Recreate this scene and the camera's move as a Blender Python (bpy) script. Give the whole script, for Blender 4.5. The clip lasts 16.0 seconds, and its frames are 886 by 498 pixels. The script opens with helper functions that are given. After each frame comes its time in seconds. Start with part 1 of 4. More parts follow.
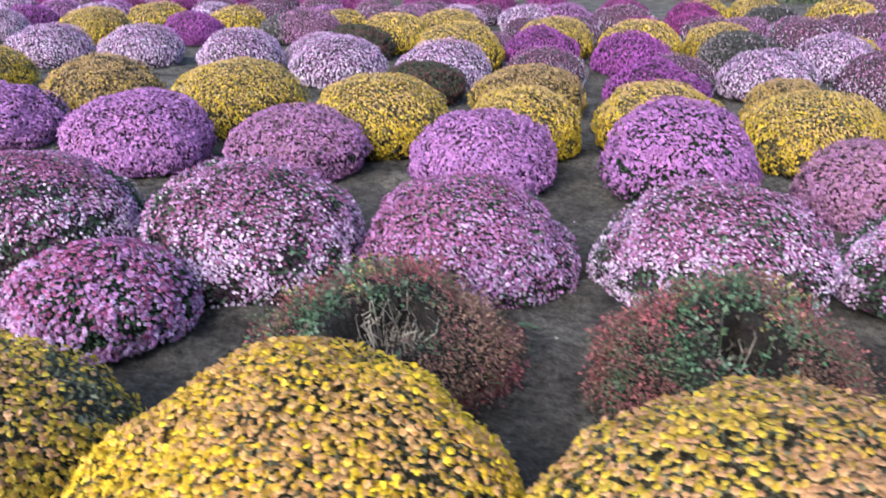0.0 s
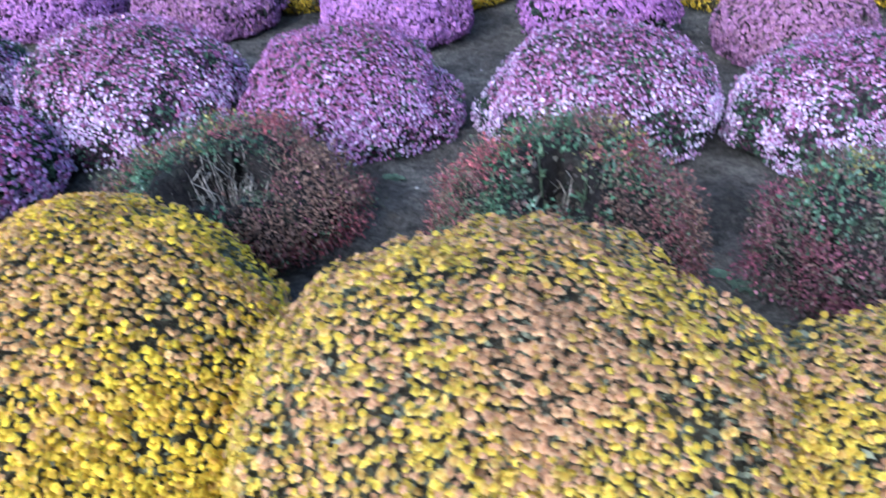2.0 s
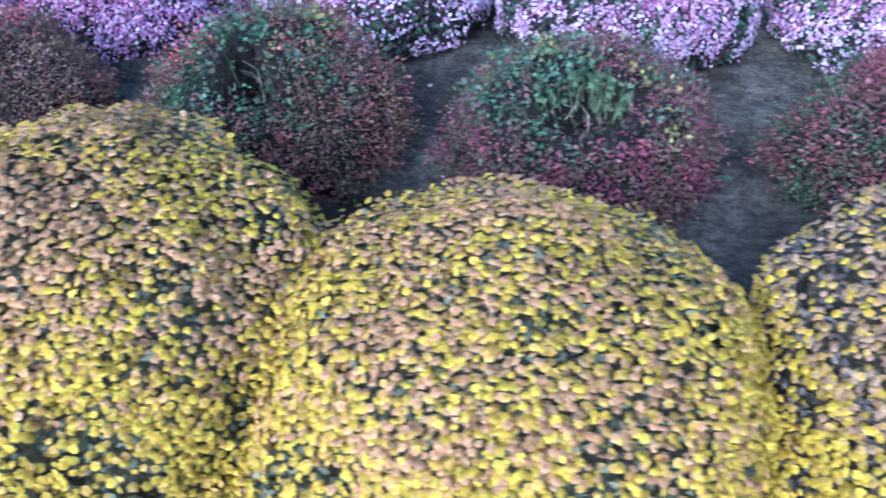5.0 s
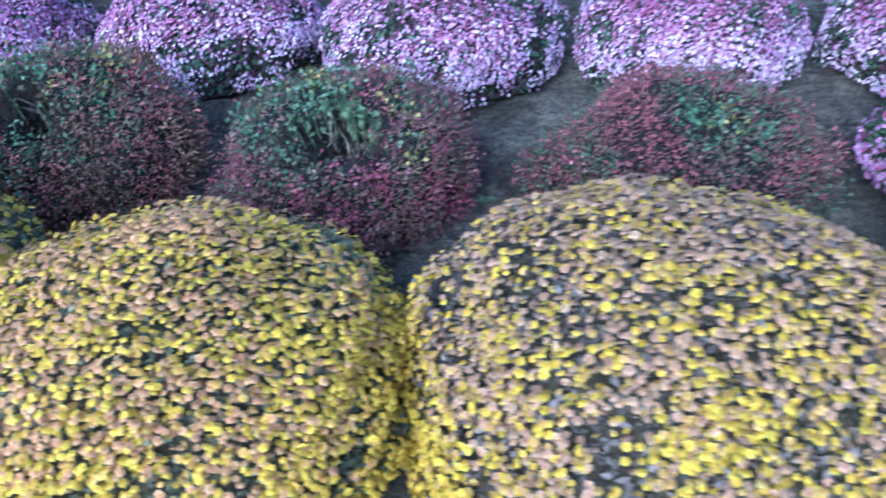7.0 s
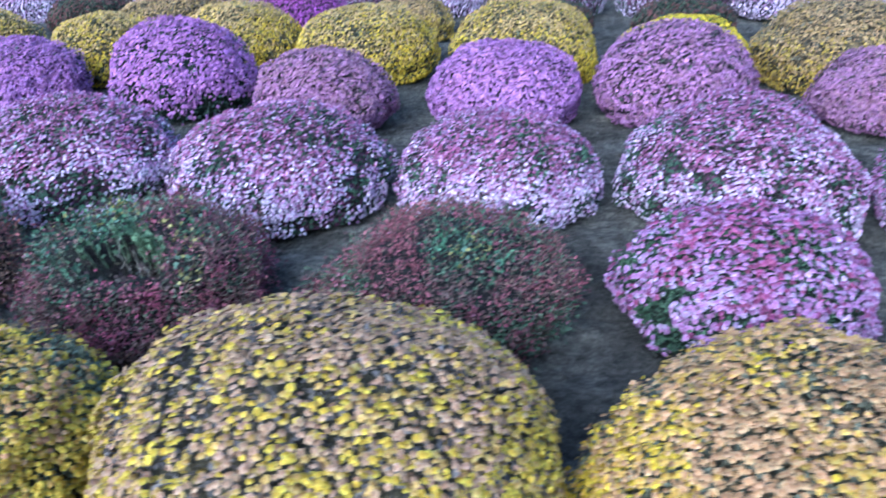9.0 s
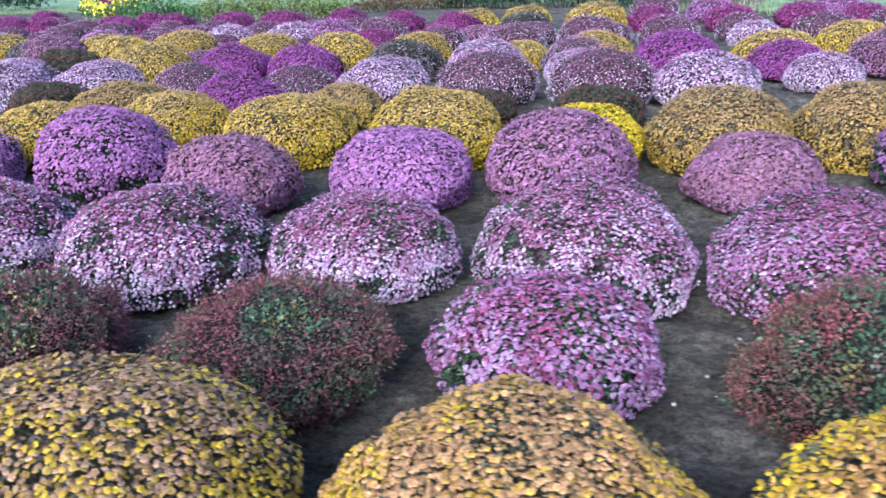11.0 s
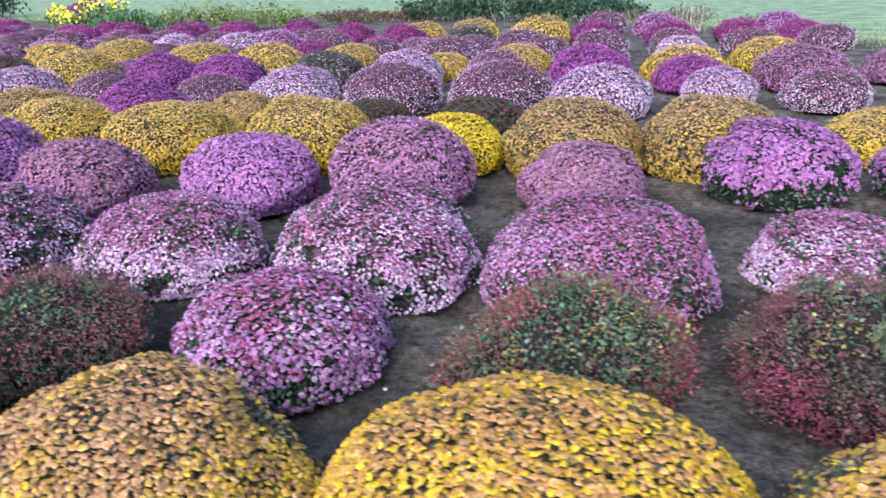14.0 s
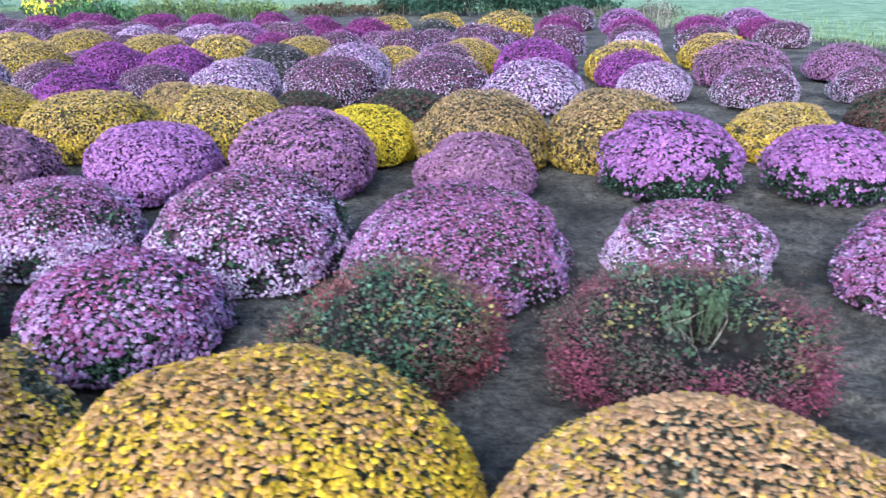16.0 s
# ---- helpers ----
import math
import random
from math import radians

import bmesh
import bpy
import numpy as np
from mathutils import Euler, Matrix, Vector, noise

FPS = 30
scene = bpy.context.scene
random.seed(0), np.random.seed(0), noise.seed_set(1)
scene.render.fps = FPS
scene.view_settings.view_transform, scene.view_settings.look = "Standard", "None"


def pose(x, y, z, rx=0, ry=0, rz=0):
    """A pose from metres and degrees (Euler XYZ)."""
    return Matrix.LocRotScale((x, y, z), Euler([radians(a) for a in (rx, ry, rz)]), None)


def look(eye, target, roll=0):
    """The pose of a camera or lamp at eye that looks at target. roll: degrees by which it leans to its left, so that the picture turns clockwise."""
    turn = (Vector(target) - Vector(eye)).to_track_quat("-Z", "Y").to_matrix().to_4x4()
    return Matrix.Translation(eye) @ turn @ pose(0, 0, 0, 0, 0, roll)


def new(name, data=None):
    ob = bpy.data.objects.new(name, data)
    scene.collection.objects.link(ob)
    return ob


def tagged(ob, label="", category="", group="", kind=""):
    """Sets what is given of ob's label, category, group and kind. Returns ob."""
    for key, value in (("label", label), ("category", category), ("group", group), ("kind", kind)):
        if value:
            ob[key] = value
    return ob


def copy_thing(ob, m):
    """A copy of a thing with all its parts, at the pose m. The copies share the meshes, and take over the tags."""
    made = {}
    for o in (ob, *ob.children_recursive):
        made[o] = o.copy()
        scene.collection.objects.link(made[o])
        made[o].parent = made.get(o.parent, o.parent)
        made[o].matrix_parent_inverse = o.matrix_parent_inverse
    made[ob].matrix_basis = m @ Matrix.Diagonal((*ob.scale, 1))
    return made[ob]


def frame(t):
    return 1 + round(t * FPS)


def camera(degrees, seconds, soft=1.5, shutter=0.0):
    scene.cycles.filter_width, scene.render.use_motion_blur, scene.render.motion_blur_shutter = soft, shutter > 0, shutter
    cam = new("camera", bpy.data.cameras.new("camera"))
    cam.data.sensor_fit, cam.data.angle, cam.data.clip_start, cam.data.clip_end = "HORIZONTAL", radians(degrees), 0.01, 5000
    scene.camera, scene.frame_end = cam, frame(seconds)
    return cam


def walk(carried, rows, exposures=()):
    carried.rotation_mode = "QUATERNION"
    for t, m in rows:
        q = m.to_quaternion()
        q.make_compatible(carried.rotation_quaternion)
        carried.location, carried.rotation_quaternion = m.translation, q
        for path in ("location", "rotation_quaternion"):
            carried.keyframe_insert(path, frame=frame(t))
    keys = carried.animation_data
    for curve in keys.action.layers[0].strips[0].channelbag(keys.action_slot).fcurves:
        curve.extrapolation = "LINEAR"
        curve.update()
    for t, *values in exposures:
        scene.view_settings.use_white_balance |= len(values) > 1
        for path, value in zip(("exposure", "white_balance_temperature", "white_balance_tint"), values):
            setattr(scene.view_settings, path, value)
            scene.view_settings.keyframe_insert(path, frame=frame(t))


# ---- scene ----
cam = camera(60.2, 16.0, 1.5, 0.8)
PATH = [
    (0, (0.23, -0.126, 1.405), (-0.051, 1.713, 0.671), 0.2),
    (0.5, (0.378, -0.119, 1.417), (0.086, 1.688, 0.613), -0.3),
    (1, (0.515, -0.105, 1.414), (0.216, 1.665, 0.533), -1.1),
    (1.5, (0.665, -0.068, 1.375), (0.358, 1.657, 0.411), -2.0),
    (2, (0.814, -0.033, 1.352), (0.51, 1.638, 0.296), -2.7),
    (2.5, (0.953, -0.011, 1.362), (0.655, 1.616, 0.238), -3.0),
    (3, (1.085, -0.003, 1.359), (0.789, 1.595, 0.193), -3.2),
    (3.5, (1.246, -0.01, 1.335), (0.958, 1.561, 0.13), -3.0),
    (4, (1.403, -0.023, 1.34), (1.133, 1.508, 0.082), -2.9),
    (4.2, (1.464, -0.023, 1.348), (1.194, 1.496, 0.076), -3.0),
    (6.3, (2.154, -0.004, 1.36), (1.894, 1.514, 0.084), -4.8),
    (6.5, (2.222, -0.012, 1.357), (1.966, 1.523, 0.101), -4.6),
    (7, (2.407, -0.05, 1.35), (2.162, 1.53, 0.148), -4.3),
    (7.5, (2.57, -0.103, 1.366), (2.338, 1.518, 0.218), -3.8),
    (8, (2.734, -0.14, 1.396), (2.52, 1.547, 0.342), -3.1),
    (8.5, (2.896, -0.168, 1.391), (2.697, 1.573, 0.428), -2.5),
    (9, (3.067, -0.179, 1.37), (2.883, 1.6, 0.473), -2.1),
    (9.5, (3.24, -0.206, 1.396), (3.068, 1.606, 0.568), -2.0),
    (9.7, (3.301, -0.217, 1.403), (3.127, 1.607, 0.601), -1.9),
    (11.8, (3.953, -0.411, 1.407), (3.767, 1.461, 0.726), -2.3),
    (12, (4.014, -0.422, 1.403), (3.829, 1.451, 0.726), -2.3),
    (12.5, (4.172, -0.434, 1.377), (3.991, 1.441, 0.705), -2.1),
    (13, (4.341, -0.435, 1.378), (4.168, 1.441, 0.705), -1.8),
    (13.5, (4.494, -0.445, 1.4), (4.329, 1.431, 0.726), -1.5),
    (14, (4.651, -0.463, 1.391), (4.491, 1.413, 0.716), -1.4),
    (14.5, (4.809, -0.488, 1.372), (4.655, 1.387, 0.694), -1.2),
    (15, (4.974, -0.523, 1.39), (4.821, 1.349, 0.703), -1.2),
    (15.5, (5.12, -0.538, 1.397), (4.972, 1.334, 0.709), -1.0),
    (16, (5.275, -0.532, 1.375), (5.133, 1.341, 0.688), -0.8),
]
EXPOSURES = [(0, 1.4, 5900, 8), (2, 1.4, 4850, 6), (3.5, 1.45, 4500, 4), (6.5, 1.5, 4350, 3), (9.5, 1.42, 4550, -2), (12, 1.39, 5750, 10), (14.5, 1.39, 5750, 11), (16, 1.43, 5150, 5)]
walk(cam, [(t, look(eye, target, roll)) for t, eye, target, roll in PATH], EXPOSURES)

# ---- light ----
world = bpy.data.worlds.new("world")
scene.world = world
world.use_nodes = True
wn = world.node_tree.nodes
sky = wn.new("ShaderNodeTexSky")
sky.sky_type, sky.sun_disc = "NISHITA", False
sky.sun_elevation, sky.sun_rotation = radians(32), radians(200)
sky.air_density, sky.dust_density, sky.ozone_density = 1.0, 3.0, 1.0
world.node_tree.links.new(sky.outputs[0], wn["Background"].inputs[0])
wn["Background"].inputs[1].default_value = 0.15
sun_data = bpy.data.lights.new("sun", "SUN")
sun_data.energy, sun_data.angle, sun_data.color = 1.3, radians(40), (1.0, 0.96, 0.92)
sun = new("sun", sun_data)
# from behind the walker, a little to the left
sun.matrix_world = look((-1.6, -4, 3.4), (0, 0, 0))


# ---- materials ----
def mat(name, rough=0.8):
    m = bpy.data.materials.new(name)
    m.use_nodes = True
    b = m.node_tree.nodes["Principled BSDF"]
    b.inputs["Roughness"].default_value = rough
    b.inputs["Specular IOR Level"].default_value = 0.25
    return m, m.node_tree.nodes, m.node_tree.links, b


def petal_mat(name, rough=0.7, trans=0.25):
    """Petals and leaves: the colour of each blossom is stored on its points; grain and small shifts are added here."""
    m, n, l, b = mat(name, rough)
    a = n.new("ShaderNodeAttribute")
    a.attribute_name = "tint"
    tc = n.new("ShaderNodeTexCoord")
    nz = n.new("ShaderNodeTexNoise")
    nz.inputs["Scale"].default_value = 160
    l.new(tc.outputs["Object"], nz.inputs["Vector"])
    geo = n.new("ShaderNodeNewGeometry")
    mr = n.new("ShaderNodeMapRange")
    mr.inputs[3].default_value, mr.inputs[4].default_value = 0.72, 1.2
    l.new(geo.outputs["Random Per Island"], mr.inputs[0])
    mr2 = n.new("ShaderNodeMapRange")
    mr2.inputs[1].default_value, mr2.inputs[2].default_value = 0.3, 0.7
    mr2.inputs[3].default_value, mr2.inputs[4].default_value = 0.8, 1.15
    l.new(nz.outputs[0], mr2.inputs[0])
    mu = n.new("ShaderNodeMath")
    mu.operation = "MULTIPLY"
    l.new(mr.outputs[0], mu.inputs[0])
    l.new(mr2.outputs[0], mu.inputs[1])
    hsv = n.new("ShaderNodeHueSaturation")
    l.new(mu.outputs[0], hsv.inputs["Value"])
    l.new(a.outputs["Color"], hsv.inputs["Color"])
    l.new(hsv.outputs[0], b.inputs["Base Color"])
    tr = n.new("ShaderNodeBsdfTranslucent")
    l.new(hsv.outputs[0], tr.inputs[0])
    mx = n.new("ShaderNodeMixShader")
    mx.inputs[0].default_value = trans
    l.new(b.outputs[0], mx.inputs[1])
    l.new(tr.outputs[0], mx.inputs[2])
    l.new(mx.outputs[0], n["Material Output"].inputs[0])
    return m


def noise_mat(name, stops, scale, rough=0.9, bump=0.0, fine=40.0, second=None):
    m, n, l, b = mat(name, rough)
    tc = n.new("ShaderNodeTexCoord")
    nz = n.new("ShaderNodeTexNoise")
    nz.inputs["Scale"].default_value, nz.inputs["Detail"].default_value = scale, 8
    l.new(tc.outputs["Object"], nz.inputs["Vector"])
    rp = n.new("ShaderNodeValToRGB")
    e = rp.color_ramp.elements
    e[0].position, e[0].color = stops[0][0], (*stops[0][1], 1)
    e[1].position, e[1].color = stops[-1][0], (*stops[-1][1], 1)
    for p, c in stops[1:-1]:
        k = e.new(p)
        k.color = (*c, 1)
    l.new(nz.outputs[0], rp.inputs[0])
    nf = n.new("ShaderNodeTexNoise")
    nf.inputs["Scale"].default_value, nf.inputs["Detail"].default_value = fine, 10
    l.new(tc.outputs["Object"], nf.inputs["Vector"])
    mr = n.new("ShaderNodeMapRange")
    mr.inputs[1].default_value, mr.inputs[2].default_value = 0.3, 0.7
    mr.inputs[3].default_value, mr.inputs[4].default_value = 0.65, 1.3
    l.new(nf.outputs[0], mr.inputs[0])
    hsv = n.new("ShaderNodeHueSaturation")
    l.new(mr.outputs[0], hsv.inputs["Value"])
    l.new(rp.outputs[0], hsv.inputs["Color"])
    l.new(hsv.outputs[0], b.inputs["Base Color"])
    if bump:
        bp = n.new("ShaderNodeBump")
        bp.inputs["Strength"].default_value, bp.inputs["Distance"].default_value = bump, 0.03
        l.new(nf.outputs[0], bp.inputs["Height"])
        l.new(bp.outputs[0], b.inputs["Normal"])
    return m


PETAL = petal_mat("petals")
LEAF = petal_mat("leaves", 0.6, 0.15)
# mound cores: the shade in gaps between blossoms is put into these dark colours
CORE_GREEN_SHADED = noise_mat("foliage_green_shaded", [(0.3, (0.008, 0.012, 0.008)), (0.5, (0.018, 0.026, 0.017)), (0.7, (0.03, 0.034, 0.024))], 14, bump=0.8)
CORE_GOLD_SHADED = noise_mat("foliage_gold_shaded", [(0.3, (0.018, 0.016, 0.012)), (0.5, (0.06, 0.052, 0.034)), (0.7, (0.11, 0.09, 0.055))], 26, bump=0.8)
# withered bushes: near-black, painting the shade inside the hollows and between sprigs
CORE_BROWN_SHADED = noise_mat("foliage_brown_shaded", [(0.3, (0.005, 0.004, 0.004)), (0.5, (0.016, 0.012, 0.011)), (0.7, (0.022, 0.024, 0.018))], 12, bump=0.8)
TWIG = noise_mat("twigs", [(0.3, (0.26, 0.22, 0.18)), (0.7, (0.56, 0.5, 0.43))], 20)
TWIG_DARK = noise_mat("dry_tips", [(0.3, (0.10, 0.065, 0.055)), (0.7, (0.2, 0.14, 0.11))], 20)
STALK = noise_mat("green_stalks", [(0.3, (0.07, 0.10, 0.055)), (0.7, (0.16, 0.20, 0.115))], 30)


def soil_mat():
    """Trodden soil: broad damp and dry patches, scuffed streaks along the rows, crumbs."""
    m, n, l, b = mat("soil", 0.95)
    tc = n.new("ShaderNodeTexCoord")
    broad = n.new("ShaderNodeTexNoise")
    broad.inputs["Scale"].default_value, broad.inputs["Detail"].default_value = 2.2, 7
    l.new(tc.outputs["Object"], broad.inputs["Vector"])
    rp = n.new("ShaderNodeValToRGB")
    e = rp.color_ramp.elements
    e[0].position, e[0].color = 0.36, (0.050, 0.044, 0.038, 1)
    e[1].position, e[1].color = 0.66, (0.160, 0.143, 0.123, 1)
    l.new(broad.outputs[0], rp.inputs[0])
    mp = n.new("ShaderNodeMapping")
    mp.inputs["Scale"].default_value = (0.8, 1.1, 1.0)
    l.new(tc.outputs["Object"], mp.inputs["Vector"])
    scuff = n.new("ShaderNodeTexNoise")
    scuff.inputs["Scale"].default_value, scuff.inputs["Detail"].default_value, scuff.inputs["Roughness"].default_value = 24, 12, 0.72
    l.new(mp.outputs[0], scuff.inputs["Vector"])
    crumb = n.new("ShaderNodeTexNoise")
    crumb.inputs["Scale"].default_value, crumb.inputs["Detail"].default_value, crumb.inputs["Roughness"].default_value = 75, 8, 0.7
    l.new(tc.outputs["Object"], crumb.inputs["Vector"])
    value = None
    for tex, lo, hi in ((scuff, 0.35, 1.6), (crumb, 0.55, 1.45)):
        mr = n.new("ShaderNodeMapRange")
        mr.inputs[1].default_value, mr.inputs[2].default_value = 0.36, 0.64
        mr.inputs[3].default_value, mr.inputs[4].default_value = lo, hi
        l.new(tex.outputs[0], mr.inputs[0])
        if value is None:
            value = mr.outputs[0]
        else:
            mu = n.new("ShaderNodeMath")
            mu.operation = "MULTIPLY"
            l.new(value, mu.inputs[0])
            l.new(mr.outputs[0], mu.inputs[1])
            value = mu.outputs[0]
    hsv = n.new("ShaderNodeHueSaturation")
    l.new(value, hsv.inputs["Value"])
    l.new(rp.outputs[0], hsv.inputs["Color"])
    l.new(hsv.outputs[0], b.inputs["Base Color"])
    b1, b2 = n.new("ShaderNodeBump"), n.new("ShaderNodeBump")
    b1.inputs["Strength"].default_value, b1.inputs["Distance"].default_value = 1.0, 0.05
    b2.inputs["Strength"].default_value, b2.inputs["Distance"].default_value = 0.9, 0.012
    l.new(scuff.outputs[0], b1.inputs["Height"])
    l.new(crumb.outputs[0], b2.inputs["Height"])
    l.new(b1.outputs[0], b2.inputs["Normal"])
    l.new(b2.outputs[0], b.inputs["Normal"])
    return m


SOIL = soil_mat()
STONE = noise_mat("stone", [(0.3, (0.2, 0.18, 0.16)), (0.7, (0.42, 0.4, 0.37))], 30, 0.9, 0.3)
LAWN = noise_mat("lawn", [(0.34, (0.10, 0.16, 0.09)), (0.5, (0.17, 0.25, 0.14)), (0.66, (0.27, 0.33, 0.22))], 1.7, 0.95, 0.6, 11)


# ---- mesh helpers ----
def mesh_from(name, co, tris, tint, material, smooth=True):
    """A triangle mesh from numpy arrays; tint: one colour a point, or None."""
    me = bpy.data.meshes.new(name)
    nv, nt = len(co), len(tris)
    me.vertices.add(nv)
    me.vertices.foreach_set("co", np.ascontiguousarray(co, dtype=np.float32).ravel())
    me.loops.add(nt * 3)
    me.loops.foreach_set("vertex_index", np.ascontiguousarray(tris, dtype=np.int32).ravel())
    me.polygons.add(nt)
    me.polygons.foreach_set("loop_start", np.arange(0, nt * 3, 3, dtype=np.int32))
    if tint is not None:
        at = me.color_attributes.new("tint", "FLOAT_COLOR", "POINT")
        at.data.foreach_set("color", np.concatenate([tint, np.ones((nv, 1))], 1).astype(np.float32).ravel())
    me.update(calc_edges=True)
    me.materials.append(material)
    if smooth:
        me.polygons.foreach_set("use_smooth", np.ones(nt, dtype=bool))
    return me


def blossom_shape(petals, detail):
    """One blossom head of radius 1 facing +z. Returns points, triangles and how far out (0 to 1) each point is."""
    k = petals
    a = np.arange(k) * 2 * np.pi / k
    if detail == 0:
        co = np.vstack([[0, 0, 0.28], np.stack([np.cos(a), np.sin(a), np.full(k, -0.12)], 1)])
        tr = [(0, 1 + i, 1 + (i + 1) % k) for i in range(k)]
        return co, np.array(tr), np.r_[0, np.ones(k)]
    # a button: sunken heart, raised ring of inner petals, outer petals bent down by turns
    inner = np.stack([0.52 * np.cos(a), 0.52 * np.sin(a), np.full(k, 0.40)], 1)
    outer = np.stack([np.cos(a + 0.3), np.sin(a + 0.3), np.where(np.arange(k) % 2 == 0, 0.10, -0.16)], 1)
    co = np.vstack([[0, 0, 0.16], inner, outer])
    tr = []
    for i in range(k):
        j = (i + 1) % k
        tr += [(0, 1 + i, 1 + j), (1 + i, 1 + k + i, 1 + k + j), (1 + i, 1 + k + j, 1 + j)]
    return co, np.array(tr), np.r_[0, np.full(k, 0.45), np.full(k, 1.0)]


LEAF_CO = np.array([[0, 0, 0], [-0.42, 0.5, 0.1], [0.42, 0.5, 0.1], [0, 0.55, -0.06], [0, 1.1, -0.18]])
LEAF_TR = np.array([(0, 3, 1), (0, 2, 3), (1, 3, 4), (3, 2, 4)])


SLIP_CO = np.array([[0, 0, 0], [-0.3, 0.55, 0.1], [0.3, 0.5, 0.1], [0.05, 1.15, -0.1]])
SLIP_TR = np.array([(0, 2, 1), (1, 2, 3)])


def frames_for(nrm, rng):
    """A turned frame (x, y, z axes) for each normal."""
    n = len(nrm)
    a = rng.normal(size=(n, 3))
    x = np.cross(a, nrm)
    x /= np.linalg.norm(x, axis=1)[:, None] + 1e-9
    y = np.cross(nrm, x)
    return np.stack([x, y, nrm], 1)


def scatter(co, tris, pos, frame_, size):
    """Copies of one small shape at many places, joined."""
    n, v = len(pos), len(co)
    pts = np.einsum("vk,nkj->nvj", co, frame_) * size[:, None, None] + pos[:, None, :]
    t = tris[None] + (np.arange(n) * v)[:, None, None]
    return pts.reshape(-1, 3), t.reshape(-1, 3)


class Mound:
    """The rounded, clipped body of one chrysanthemum: an uneven dome, tucked in near the ground, perhaps with a hollow."""

    def __init__(self, r, h, seed, bumpy=0.035, hollow=None, belly=0.25, foot=0.4):
        self.r, self.h, self.hollow, self.belly, self.foot = r - 0.014, h - 0.012, hollow, belly, foot
        rng = np.random.default_rng(seed)
        self.k = rng.normal(size=(9, 3)) * np.array([2.0] * 3 + [4.5] * 3 + [9.0] * 3)[:, None]
        self.p = rng.uniform(0, 6.28, 9)
        self.a = np.array([1.0] * 3 + [0.6] * 3 + [0.45] * 3) * bumpy

    def at(self, s, phi, inset=1.0):
        """Surface point and normal for s = -foot (ground) to 1 (top) and the angle phi."""
        c = np.sqrt(np.maximum(0, 1 - s * s))
        d = np.stack([c * np.cos(phi), c * np.sin(phi), s], -1)
        w = 1 + (np.sin(d @ self.k.T + self.p) * self.a).sum(-1)
        zc = self.belly * self.h
        if self.hollow:
            hd = np.array(self.hollow[:3])
            hd = hd / np.linalg.norm(hd)
            ang = np.arccos(np.clip(d @ hd, -1, 1))
            wide = self.hollow[3] * (1 + 0.22 * np.sin(5 * phi + self.p[0]) + 0.14 * np.sin(11 * phi + self.p[1]))
            w = w * (1 - self.hollow[4] * np.clip(1.6 * (1 - ang / wide), 0, 1) ** 0.45)
        w = w * inset
        up = np.where(s > 0, (self.h - zc) * s * w, zc * s / self.foot)
        pos = np.stack([self.r * d[..., 0] * w, self.r * d[..., 1] * w, np.maximum(zc + up, 0.004)], -1)
        nrm = np.stack([d[..., 0] / self.r, d[..., 1] / self.r, d[..., 2] / (self.h - zc)], -1)
        nrm /= np.linalg.norm(nrm, axis=-1)[..., None]
        return pos, nrm, d

    def spread(self, n, rng, jitter=0.8, low=None):
        """n evenly but loosely spread places on the surface."""
        low = 0.01 - self.foot if low is None else low
        i = np.arange(n) + 0.5
        s = low + (1 - low) * i / n
        step = (1 - low) / n
        s = np.clip(s + rng.uniform(-1, 1, n) * jitter * np.sqrt(step) * 0.45, low, 0.9995)
        phi = i * 2.399963 + rng.uniform(-1, 1, n) * jitter * np.sqrt(4 / n)
        return s, phi

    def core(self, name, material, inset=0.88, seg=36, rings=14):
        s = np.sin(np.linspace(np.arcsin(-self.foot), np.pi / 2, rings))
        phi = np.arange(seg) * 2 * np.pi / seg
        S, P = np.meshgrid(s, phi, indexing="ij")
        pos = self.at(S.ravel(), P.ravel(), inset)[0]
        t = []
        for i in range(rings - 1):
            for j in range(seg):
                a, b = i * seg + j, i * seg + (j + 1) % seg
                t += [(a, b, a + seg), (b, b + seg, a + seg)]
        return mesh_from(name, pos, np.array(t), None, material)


def field_noise(d, rng, f=5.0, waves=6):
    """A soft random field over the dome, about -1 to 1, for patches of faded or missing blossom."""
    k = rng.normal(size=(waves, 3)) * f
    return np.sin(d @ k.T + rng.uniform(0, 6.28, waves)).sum(-1) / math.sqrt(waves)


